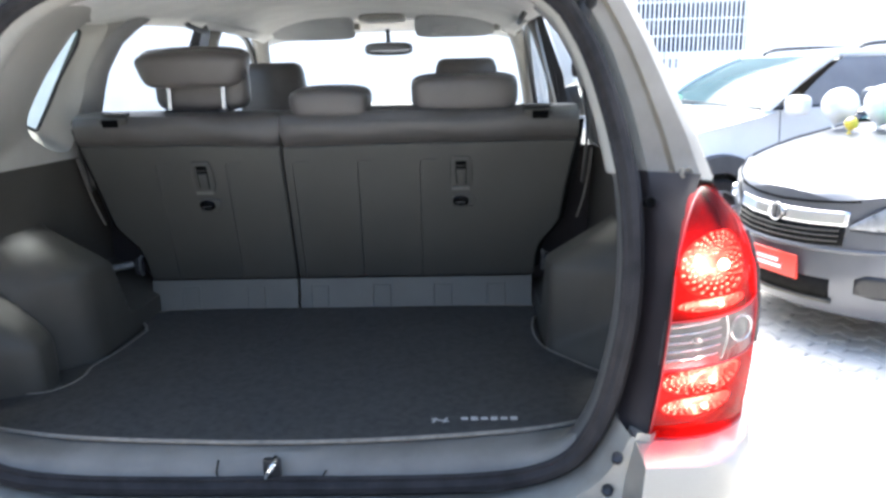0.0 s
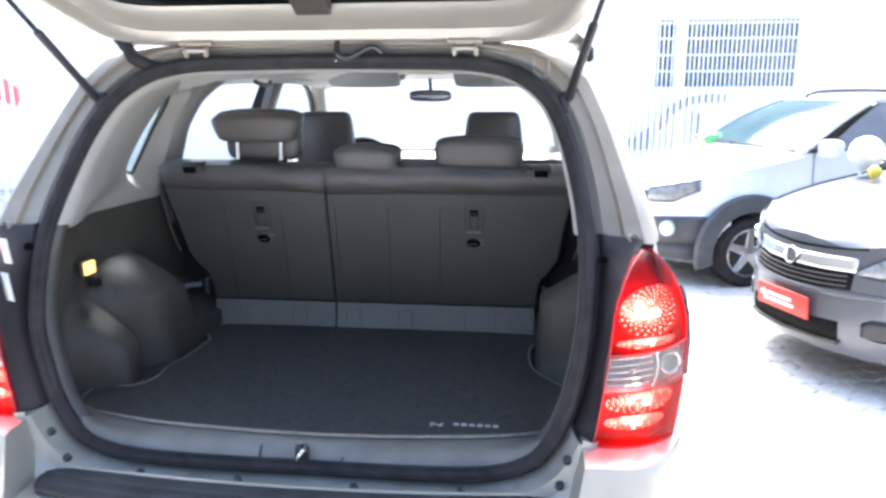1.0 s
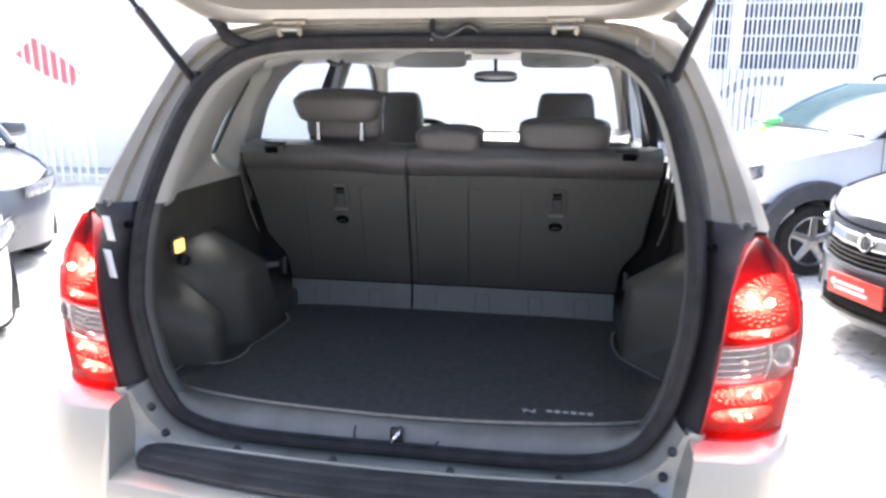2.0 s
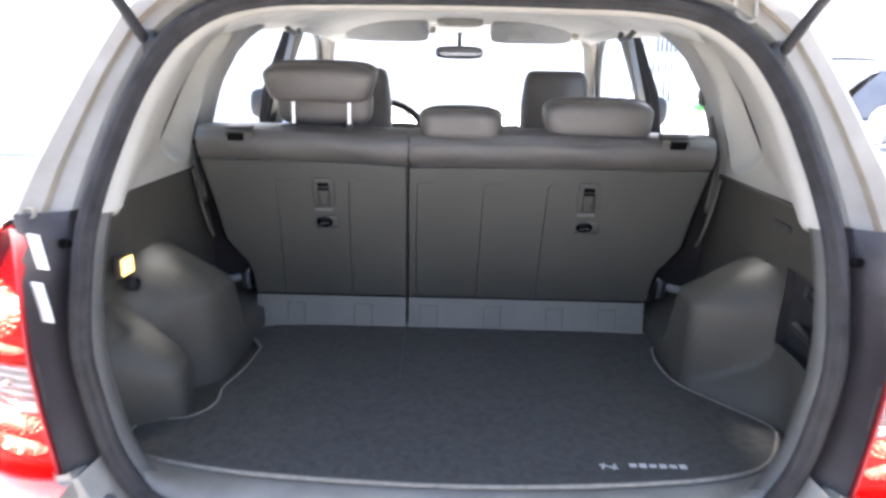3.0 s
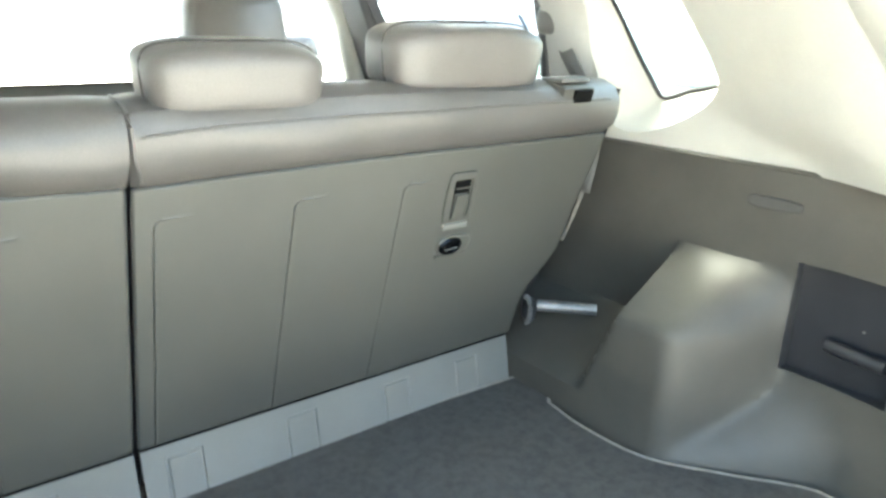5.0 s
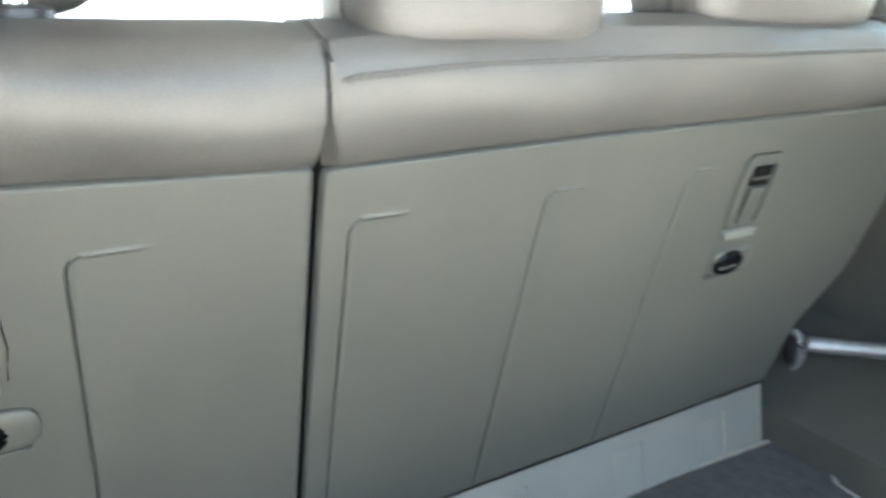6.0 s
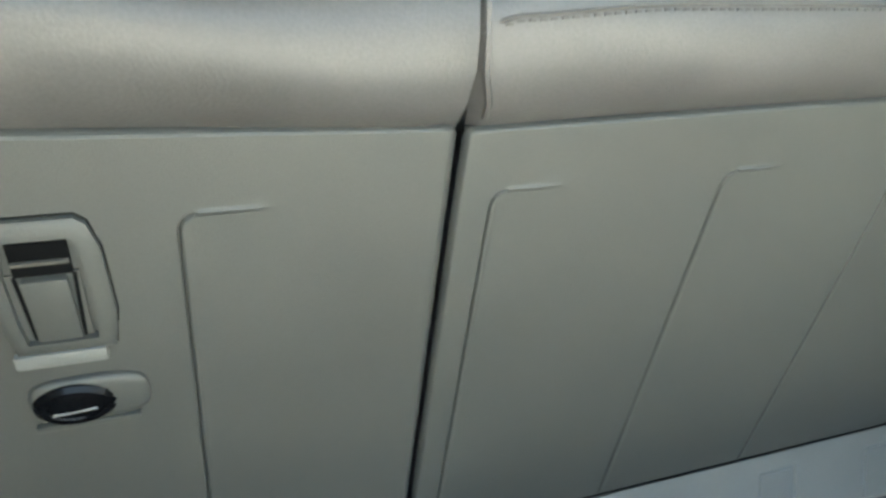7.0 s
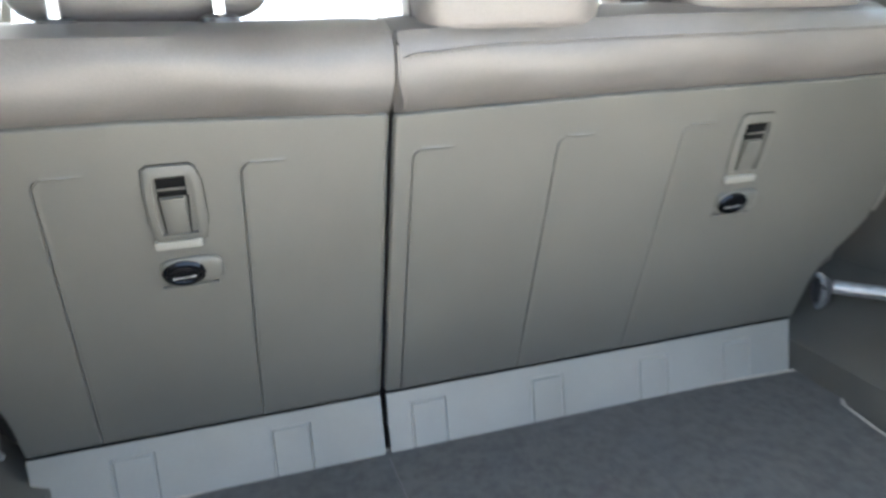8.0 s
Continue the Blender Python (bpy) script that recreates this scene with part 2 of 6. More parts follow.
def pillow(c, s, e=0.5, turn=None, nu=28, nv=14, bm=None, sag=0.0, taper=0.0):
    """A padded block: a superellipsoid of full sizes s."""
    bm = bm or bmesh.new()
    m = Matrix.Translation(c) @ (turn or Matrix())

    def sp(v, p):
        return math.copysign(abs(v) ** p, v)
    rings = []
    for j in range(nv + 1):
        v = -math.pi / 2 + math.pi * j / nv
        v = max(-1.5607, min(1.5607, v))
        ring = []
        for i in range(nu):
            u = 2 * math.pi * i / nu
            x, y, z = sp(math.cos(v), e) * sp(math.cos(u), e), sp(math.cos(v), e) * sp(math.sin(u), e), sp(math.sin(v), e)
            ring.append(m @ Vector((x * s[0] / 2 * (1 + taper * z), y * s[1] / 2, z * s[2] / 2 - sag * x * x)))
        rings.append(ring)
    return skin(bm, rings, cap=True)


def grid(us, vs, f):
    bm = bmesh.new()
    return skin(bm, [[f(u, v) for u in us] for v in vs], closed=False)


def prism(poly, a, b, axis="y", bm=None):
    """A flat outline (two coordinates a point) drawn out between a and b along the axis."""
    bm = bm or bmesh.new()

    def put(p, h):
        return {"x": (h, p[0], p[1]), "y": (p[0], h, p[1]), "z": (p[0], p[1], h)}[axis]
    lo = [bm.verts.new(put(p, a)) for p in poly]
    hi = [bm.verts.new(put(p, b)) for p in poly]
    n = len(poly)
    bm.faces.new(lo)
    bm.faces.new(hi)
    for i in range(n):
        bm.faces.new((lo[i], lo[(i + 1) % n], hi[(i + 1) % n], hi[i]))
    return bm


def smoothed(pts, n=4, closed=False):
    """Catmull-Rom through pts."""
    out = []
    m = len(pts)
    for i in range(m if closed else m - 1):
        p = [Vector(pts[(i + k) % m] if closed else pts[max(0, min(m - 1, i + k))]) for k in (-1, 0, 1, 2)]
        for k in range(n):
            t = k / n
            out.append(0.5 * ((2 * p[1]) + (p[2] - p[0]) * t + (2 * p[0] - 5 * p[1] + 4 * p[2] - p[3]) * t * t + (3 * p[1] - p[0] - 3 * p[2] + p[3]) * t ** 3))
    if not closed:
        out.append(Vector(pts[-1]))
    return out


def lerp(x, xs, ys):
    return float(np.interp(x, xs, ys))


def ease(x, a, b):
    t = max(0.0, min(1.0, (x - a) / (b - a)))
    return t * t * (3 - 2 * t)


def steps(a, b, n):
    return [a + (b - a) * i / n for i in range(n + 1)]

# ---- the open sport utility vehicle ----
RING_Z, RING_Y = [0.5, 0.73, 1.0, 1.2, 1.49, 1.6, 1.8], [0.17, 0.17, 0.19, 0.27, 0.45, 0.52, 0.65]
HALF = [(0, 1.59), (0.20, 1.588), (0.35, 1.583), (0.455, 1.56), (0.525, 1.51), (0.56, 1.455), (0.585, 1.39), (0.602, 1.32), (0.613, 1.26),
        (0.622, 1.18), (0.622, 1.08), (0.612, 0.99), (0.598, 0.91), (0.58, 0.84), (0.555, 0.785), (0.52, 0.74), (0.46, 0.71), (0.37, 0.695), (0.2, 0.69), (0, 0.69)]


def ring_y(z):
    return lerp(z, RING_Z, RING_Y)


def ring_x(z):
    zs = [p[1] for p in HALF[::-1]]
    return lerp(z, zs, [p[0] for p in HALF[::-1]])


RING = [(x + 0.008, ring_y(z), z) for x, z in HALF] + [(-x + 0.008, ring_y(z), z) for x, z in HALF[-2:0:-1]]
RING = smoothed(RING, 3, True)
NRING = len(RING)


def outward(i):
    """Unit direction away from the opening at ring point i, across the rear."""
    d = (RING[(i + 1) % NRING] - RING[i - 1])
    v = Vector((d.z, 0, -d.x)).normalized()
    c = RING[i] - Vector((0, RING[i].y, 1.12))
    return v if v.dot(Vector((c.x, 0, c.z))) > 0 else -v


def arc(lo, hi):
    """Ring indices, right side first and over the top to the left, with lo <= z <= hi; one run when it passes the top."""
    right = [i for i in range(NRING) if i <= NRING // 2]
    left = [i for i in range(NRING) if i >= NRING // 2]
    r = [i for i in right if lo <= RING[i].z <= hi]
    l = [i for i in left if lo <= RING[i].z <= hi]
    return r, l


suv = thing("sport_utility_car", (0, 2.1, 0), "silver beige sport utility car with raised tailgate and lit tail lamps", "car")
CX = 0.008

part("seal", tube(RING, 0.017, 10, True, up=(0, 1, 0), flat=1.25), RUBBER, suv, "black rubber door seal")
lip = [p - outward(i) * 0.016 + Vector((0, -0.008, 0)) for i, p in enumerate(RING)]
part("seal_lip", tube(lip, 0.006, 6, True, up=(0, 1, 0)), RUBBER, suv)


def along(rows, name, mat_, idx, label=""):
    """A strip along ring indices; rows are functions of (index) that give points."""
    return part(name, loft([[f(i) for i in idx] for f in rows], closed=False), mat_, suv, label)


def off(out, dy):
    return lambda i: RING[i] + outward(i) * out + Vector((0, dy, 0))


HIGH_R, HIGH_L = arc(1.195, 2.0)
HIGH = HIGH_L + HIGH_R
LOW_R, LOW_L = arc(0.775, 1.21)
LINE_R, LINE_L = arc(0.702, 1.21)
BOT = [i for i in range(NRING) if RING[i].z < 0.83]
along([off(-0.004, 0.0), off(-0.020, 0.012), off(-0.028, 0.03), off(-0.026, 0.06), off(-0.002, 0.11), off(0.05, 0.16)], "pillar_lining", TRIM_LIGHT, HIGH)
for run in (LINE_R, LINE_L):
    along([off(-0.004, 0.0), off(-0.016, 0.010), off(-0.022, 0.024), off(-0.019, 0.042), off(-0.004, 0.06), off(0.035, 0.08)], "side_lining", TRIM_MID, run)

# painted rear pillars and roof edge
OUTER = [(0.757, 0.272, 1.195), (0.735, 0.31, 1.27), (0.705, 0.37, 1.36), (0.675, 0.43, 1.45), (0.635, 0.485, 1.545), (0.58, 0.52, 1.605), (0.45, 0.545, 1.63), (0.2, 0.555, 1.645), (0, 0.557, 1.648)]
SIDE = [(0.796, 0.50, 1.195), (0.768, 0.56, 1.28), (0.735, 0.61, 1.37), (0.70, 0.66, 1.46), (0.65, 0.71, 1.57), (0.585, 0.74, 1.645), (0.45, 0.77, 1.68), (0.2, 0.78, 1.698), (0, 0.78, 1.70)]


def outer_at(path, i):
    """The place on path that belongs to ring point i."""
    src = sorted(HIGH_R, key=lambda k: RING[k].z)
    s = src.index(i) if i in src else src.index(min(src, key=lambda k: (RING[k] - Vector((-RING[i].x + 2 * CX, RING[i].y, RING[i].z))).length))
    f = s / (len(src) - 1) * (len(path) - 1)
    k = min(int(f), len(path) - 2)
    p = Vector(path[k]).lerp(Vector(path[k + 1]), f - k)
    sign = 1 if RING[i].x >= CX else -1
    return Vector((p.x * sign + CX, p.y, p.z))


along([off(0.006, 0.012), off(0.02, 0.02), off(0.034, 0.004)], "seal_flange", PAINT_DIRTY, HIGH)
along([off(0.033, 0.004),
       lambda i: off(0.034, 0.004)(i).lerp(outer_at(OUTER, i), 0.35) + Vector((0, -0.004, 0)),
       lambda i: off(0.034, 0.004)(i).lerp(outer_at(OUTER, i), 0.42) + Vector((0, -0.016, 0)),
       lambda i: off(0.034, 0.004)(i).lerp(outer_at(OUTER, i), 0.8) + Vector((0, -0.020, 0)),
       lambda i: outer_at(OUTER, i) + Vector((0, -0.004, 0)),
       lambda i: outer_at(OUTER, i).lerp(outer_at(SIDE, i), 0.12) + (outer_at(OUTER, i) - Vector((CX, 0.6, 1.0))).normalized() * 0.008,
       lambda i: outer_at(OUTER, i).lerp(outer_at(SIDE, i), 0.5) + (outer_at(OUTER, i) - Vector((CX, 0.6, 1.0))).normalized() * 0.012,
       lambda i: outer_at(SIDE, i)], "rear_pillar_frame", SHADED_STAINED_PAINT, HIGH, "silver beige painted pillar and roof edge")

# dark jamb beside the lamps, painted sill corners
LAMP_Z = [0.80, 0.90, 1.0, 1.06, 1.10, 1.14, 1.17, 1.192]
LAMP_IX, LAMP_IY = [0.632, 0.645, 0.655, 0.660, 0.667, 0.684, 0.704, 0.730], [0.118, 0.115, 0.115, 0.122, 0.134, 0.162, 0.195, 0.230]
LAMP_OX, LAMP_OY = [0.805, 0.82, 0.824, 0.820, 0.810, 0.792, 0.768, 0.740], [0.195, 0.205, 0.212, 0.222, 0.232, 0.242, 0.250, 0.256]


def lamp_edge(i):
    z = min(1.21, max(0.80, RING[i].z))
    s = 1 if RING[i].x > CX else -1
    return Vector((s * lerp(z, LAMP_Z, LAMP_IX) + CX, lerp(z, LAMP_Z, LAMP_IY) + 0.012, z))


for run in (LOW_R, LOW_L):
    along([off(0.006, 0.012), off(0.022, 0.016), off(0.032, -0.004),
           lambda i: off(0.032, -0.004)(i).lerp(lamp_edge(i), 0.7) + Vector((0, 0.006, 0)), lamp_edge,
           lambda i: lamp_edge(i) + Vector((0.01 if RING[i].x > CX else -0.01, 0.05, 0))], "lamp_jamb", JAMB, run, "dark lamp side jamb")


def sill_point(out, y):
    def f(i):
        p = RING[i] + outward(i) * out
        return Vector((p.x, y, max(p.z, 0.676)))
    return f


along([off(0.006, 0.012), off(0.02, 0.004), off(0.024, -0.012), sill_point(0.034, 0.118), sill_point(0.06, 0.112), sill_point(0.085, 0.085),
       lambda i: Vector((RING[i].x * 1.1, 0.07, min(RING[i].z, 0.79) - 0.10))], "sill", PAINT_DIRTY, BOT, "silver beige painted sill under the opening")
for sx in (1, -1):
    part("sill_corner", loft([[(sx * x + CX, y, z) for x, y, z in row] for row in (
        [(0.585, 0.115, 0.69), (0.60, 0.112, 0.75), (0.612, 0.115, 0.815)],
        [(0.612, 0.112, 0.69), (0.625, 0.106, 0.75), (0.632, 0.108, 0.815)],
        [(0.638, 0.128, 0.69), (0.645, 0.125, 0.75), (0.65, 0.125, 0.815)])], closed=False), PAINT, suv)

# bumper
B_X = [0.60, 0.70, 0.75, 0.79, 0.825, 0.85, 0.862]
B_Y = [-0.006, 0.0, 0.018, 0.065, 0.145, 0.27, 0.41]


def bumper_ring(x):
    a = abs(x)
    k = max(0.0, min(1.0, (a - 0.580) / 0.030))
    mid = -0.075 + 0.045 * (min(a, 0.57) / 0.57) ** 2
    yo = mid + (lerp(a, B_X, B_Y) - mid) * k
    low = [(0.105, 0.672), (yo + 0.035, 0.668), (yo + 0.012, 0.662), (yo, 0.638), (yo - 0.004, 0.60)]
    high = [(max(0.16, yo + 0.16), 0.804), (yo + 0.068, 0.798), (yo + 0.054, 0.790), (yo + 0.045, 0.768), (yo + 0.004, 0.66)]
    prof = [(p[0] + (q[0] - p[0]) * k, p[1] + (q[1] - p[1]) * k) for p, q in zip(low, high)]
    prof += [(yo + 0.004, 0.50), (yo + 0.02, 0.40), (yo + 0.06, 0.32), (yo + 0.16, 0.30)]
    return [(x + CX, y, z) for y, z in prof]


xs = [-0.862, -0.857, -0.85, -0.838, -0.825, -0.81, -0.79, -0.77, -0.75, -0.725, -0.70, -0.66, -0.63, -0.614, -0.610, -0.60, -0.59, -0.58, -0.57, -0.55, -0.45, -0.3, -0.15]
xs = xs + [0] + [-x for x in xs[::-1]]
bumper = part("rear_bumper", loft([bumper_ring(x) for x in xs], closed=False), PAINT, suv, "silver beige painted rear bumper")
pad_rows = []
for k in range(25):
    f = k / 24
    z = 0.684 - (0.0030 if k in (7, 8, 15, 16) else 0.0) - (0.008 if k == 24 else 0)
    pad_rows.append([(x * (1 - 0.05 * f ** 4) + CX, 0.086 + 0.036 * (x / 0.56) ** 2 - (0.121 - 0.022 * (x / 0.56) ** 2) * f, z) for x in (-0.567, -0.56, -0.5, -0.4, -0.3, -0.2, -0.1, 0, 0.1, 0.2, 0.3, 0.4, 0.5, 0.56, 0.567)])
part("sill_lip", tube([(x + CX, 0.096 + 0.034 * (x / 0.56) ** 2, 0.682) for x in steps(-0.55, 0.56, 20)], 0.0045, 8), PAINT, suv, "bright painted lip behind the step pad")
part("step_pad", loft(pad_rows, closed=False), PAD, bumper, "dark ribbed rubber step pad", solid=-0.01)
for x, y, z in [(-0.52, 0.122, 0.705), (-0.345, 0.117, 0.682), (-0.12, 0.114, 0.680), (0.14, 0.114, 0.680), (0.37, 0.117, 0.682), (0.575, 0.110, 0.715), (0.588, 0.106, 0.775), (-0.54, 0.108, 0.775)]:
    bm = disc_stack((x, y, z), (0, -0.55, 0.83), [(-0.004, 0.0095), (0.005, 0.009), (0.007, 0.005)], 12)
    part("plug", bm, BLACK, suv)
for sx in (1, -1):
    part("rubber_stop", disc_stack((sx * 0.711 + CX, 0.262, 1.207), (sx * 0.25, -0.9, 0.3), [(-0.01, 0.013), (0.006, 0.012), (0.009, 0.009), (0.004, 0.006), (0.003, 0.002)], 16), PIPING, suv, "dull rubber stop")
    part("rust_stain", disc_stack((sx * 0.699 + CX, 0.270, 1.201), (sx * 0.25, -0.9, 0.3), [(-0.002, 0.016), (0.001, 0.014)], 12), RUST, suv, "brown stain under the stop")
    part("jamb_grommet", disc_stack((sx * 0.648 + CX, 0.235, 1.165), (sx * 0.2, -1, 0.2), [(-0.01, 0.009), (0.002, 0.009), (0.002, 0.006), (-0.002, 0.005)], 14), HOLE, suv)
for z0, z1 in ((1.125, 1.178), (1.045, 1.105)):
    part("sticker", loft([[(-0.638 + 0.012 * k - (z - 1.1) * 0.10 - (z - z0 - 0.018) * 0.22, 0.176 - 0.004 * k - (1.2 - z) * 0.22, z) for z in steps(z0 + 0.018, z1 + 0.018, 4)] for k in (0, 1, 2)], closed=False), STICKER, suv, "white paper sticker on the jamb", solid=0.001)

# tail lamps


def lamp_at(sx, u, z, deep=0.0):
    a = Vector((lerp(z, LAMP_Z, LAMP_IX), lerp(z, LAMP_Z, LAMP_IY), z))
    b = Vector((lerp(z, LAMP_Z, LAMP_OX), lerp(z, LAMP_Z, LAMP_OY), z))
    p = a.lerp(b, u) + Vector((0.45, -0.89, 0)) * (0.028 * 4 * u * (1 - u) - deep)
    return Vector((sx * p.x + CX, p.y, p.z))


for sx in (1, -1):
    def shell_depth(u):
        return 0.044 * min(1.0, u / 0.13, (1 - u) / 0.02)
    lamp = part("tail_lamp", loft([[lamp_at(sx, u, z, 0.001 + shell_depth(u)) for u in [0, 0.04, 0.13] + steps(0.2, 0.9, 8) + [0.98, 0.99, 1.0]] for z in steps(0.803, 1.189, 24)], closed=False), HOUSING_RED, suv, "red tail lamp with clear centre band, lit")
    us = steps(0, 1, 18)
    bands = [("red_lens", 1.006, 1.191, LENS_RED, ""), ("clear_lens", 0.927, 1.003, LENS_CLEAR, "clear reversing lens"), ("red_lens", 0.803, 0.924, LENS_RED, "")]
    for nm, z0, z1, m_, lab in bands:
        part(nm, loft([[lamp_at(sx, u, z + (0.012 * (u - 0.5) if z < 1.1 and z > 0.81 else 0)) for u in us] for z in steps(z0, z1, 14)], closed=False), m_, lamp, lab)
    for z in (0.9255, 1.0045):
        part("lens_joint", tube([lamp_at(sx, u, z + 0.012 * (u - 0.5), -0.0003) for u in steps(0, 1, 12)], 0.0018, 6), HOUSING_RED, lamp)
    part("lens_edge", tube([lamp_at(sx, 0.0, z, 0.0) for z in steps(0.803, 1.190, 22)], 0.0022, 6), HOUSING_RED, lamp)
    part("lens_edge", tube([lamp_at(sx, 1.0, z, 0.0) for z in steps(0.803, 1.190, 22)], 0.0022, 6), HOUSING_RED, lamp)
    part("lens_edge", tube([lamp_at(sx, u, 0.8025, 0.0) for u in steps(0, 1, 14)], 0.0025, 6), HOUSING_RED, lamp)
    part("lamp_gasket", tube([lamp_at(sx, 1.0, z, 0.0) + Vector((sx * 0.005, 0.006, 0)) for z in steps(0.93, 1.115, 10)], 0.005, 6), BLACK, lamp, "dark gasket")
    part("lamp_floor", loft([[lamp_at(sx, u, 0.8035, 0.0) for u in steps(0, 1, 12)], [lamp_at(sx, u, 0.8035, 0.02) for u in steps(0.06, 0.98, 12)], [lamp_at(sx, u, 0.8035, 0.046) for u in steps(0.13, 0.98, 12)]], closed=False), HOUSING_RED, lamp)
    # dished reflectors behind the red lenses, each with its bulb
    for uc, zc, ru, rz, deep_, mtl, rb in ((0.50, 1.078, 0.41, 0.050, 0.018, BULB, 0.0085), (0.47, 1.0175, 0.38, 0.0095, 0.008, BULB_DIM, 0.0045), (0.48, 0.8925, 0.42, 0.024, 0.012, BULB_DIM, 0.006), (0.45, 0.849, 0.36, 0.0155, 0.010, BULB_DIM, 0.005)):
        rings = []
        for r in (0.01, 0.10, 0.25, 0.4, 0.55, 0.7, 0.85, 0.95, 1.0):
            ring = []
            for k in range(40):
                an_ = k * 2 * math.pi / 40
                ring.append(lamp_at(sx, uc + ru * r * math.copysign(abs(math.cos(an_)) ** 0.8, math.cos(an_)), zc + rz * r * math.copysign(abs(math.sin(an_)) ** 0.8, math.sin(an_)), 0.016 + deep_ * (1 - r * r)))
            rings.append(ring)
        bm = bmesh.new()
        skin(bm, rings)
        bowl = part("reflector", bm, REFLECTOR_GLOW, lamp)
        # pressed dimples in rings round the bulb, each emitting its glint
        bm = bmesh.new()
        for i, r in enumerate((0.24, 0.31, 0.40, 0.51, 0.64, 0.78, 0.93)):
            for k in range(24):
                an_ = (k + 0.5 * (i % 2)) * 2 * math.pi / 24
                size = 0.0024 * (0.3 + 0.7 * r) * math.sqrt(rz / 0.05)
                c_ = (uc + ru * r * math.cos(an_), zc + rz * r * math.sin(an_))
                ring = [bm.verts.new(lamp_at(sx, c_[0] + size / 0.17 * math.cos(q), c_[1] + size * math.sin(q), 0.0152 + deep_ * (1 - r * r))) for q in steps(0, 2 * math.pi * 5 / 6, 5)]
                tip = bm.verts.new(lamp_at(sx, c_[0], c_[1], 0.0144 + deep_ * (1 - r * r)))
                for q in range(6):
                    bm.faces.new((ring[q], ring[(q + 1) % 6], tip))
        tagged(part("dimples", bm, DIMPLE_GLOW, bowl), kind="stuff")
        part("bulb", pillow(lamp_at(sx, uc, zc, 0.011), (rb * 2,) * 3, 1.0, nu=12, nv=8), mtl, lamp)
    # reversing light bed with ribs, divider and round bowl
    part("clear_bed", loft([[lamp_at(sx, u, z + 0.012 * (u - 0.5), 0.020) for u in steps(0.03, 0.97, 10)] for z in steps(0.928, 1.002, 4)], closed=False), LAMP_BED, lamp, "grey reflector of the reversing light")
    for k, z in enumerate(steps(0.936, 0.992, 4)):
        part("lens_rib", tube([lamp_at(sx, u, z + 0.012 * (u - 0.5), 0.014) for u in steps(0.06, 0.50 + 0.03 * math.sin(k * 1.0), 6)], 0.0016, 6), REFLECTOR, lamp)
    part("lens_divider", tube([lamp_at(sx, 0.50 + 0.05 * math.sin((z - 0.927) / 0.076 * math.pi), z, 0.006) for z in steps(0.929, 1.0, 8)], 0.0022, 6), REFLECTOR, lamp)
    c = lamp_at(sx, 0.73, 0.970, 0.012)
    ax = Vector((sx * 0.45, -0.89, 0))
    part("reflector", disc_stack(c, ax, [(-0.006, 0.004), (-0.004, 0.014), (0.0, 0.019), (0.003, 0.021), (0.002, 0.023)], 22, cap=False), LAMP_BED, lamp)
    bx = Vector((0, 0, 1)).cross(ax).normalized()
    part("bowl_ring", tube([c + ax * 0.008 + bx * 0.0215 * math.cos(q) + Vector((0, 0, 0.0215 * math.sin(q))) for q in steps(0, 2 * math.pi * 23 / 24, 23)], 0.0014, 6, True), REFLECTOR, lamp)
    part("bulb", pillow(lamp_at(sx, 0.28, 0.963, 0.012), (0.014, 0.014, 0.010), 1.0, nu=10, nv=6), STEEL, lamp)

# cargo floor base and sill cover
part("load_floor", prism([(-0.60, 0.30), (0.62, 0.30), (0.70, 0.45), (0.70, 1.06), (-0.70, 1.06), (-0.70, 0.45)], 0.70, 0.735, "z"), TRIM_DARK, suv)
rows = []
for t, (y, z) in enumerate([(0.150, 0.688), (0.163, 0.700), (0.172, 0.716), (0.180, 0.728), (0.195, 0.738), (0.215, 0.7405), (0.26, 0.7405), (0.36, 0.7405)]):
    row = []
    for x in steps(-0.60, 0.61, 44):
        a = abs(x - CX)
        up = max(0.0, (a - 0.36) / 0.2) ** 2 * 0.085
        dip = 0.006 if (abs(x - 0.012) < 0.085 and 0 < t < 4) else 0.0
        row.append((x, y + dip + 0.02 * (a / 0.5) ** 2 * (t / 7) + 0.03 * max(0, (a - 0.5) / 0.1), z + up * (1, 1, 1, 0.8, 0.45, 0.12, 0, 0)[t]))
    rows.append(row)
part("sill_cover", loft(rows, closed=False), SILL, suv, "grey plastic sill cover with striker recess")
striker = part("striker_plate", box((0.012, 0.166, 0.726), (0.030, 0.012, 0.034), 0.003), BLACK, suv)
part("striker_loop", tube(smoothed([(0.005, 0.168, 0.712), (0.004, 0.150, 0.716), (0.012, 0.146, 0.730), (0.020, 0.150, 0.742), (0.019, 0.168, 0.744)], 4), 0.0045, 8), CHROME, striker)
part("sill_lid_line", tube([(-0.085, 0.176, 0.735), (-0.088, 0.169, 0.716), (-0.08, 0.158, 0.70), (0.09, 0.158, 0.70), (0.105, 0.169, 0.718)], 0.0016, 5), HOLE, suv)

# side trims: dark lower panels with the wheel arches, as height fields


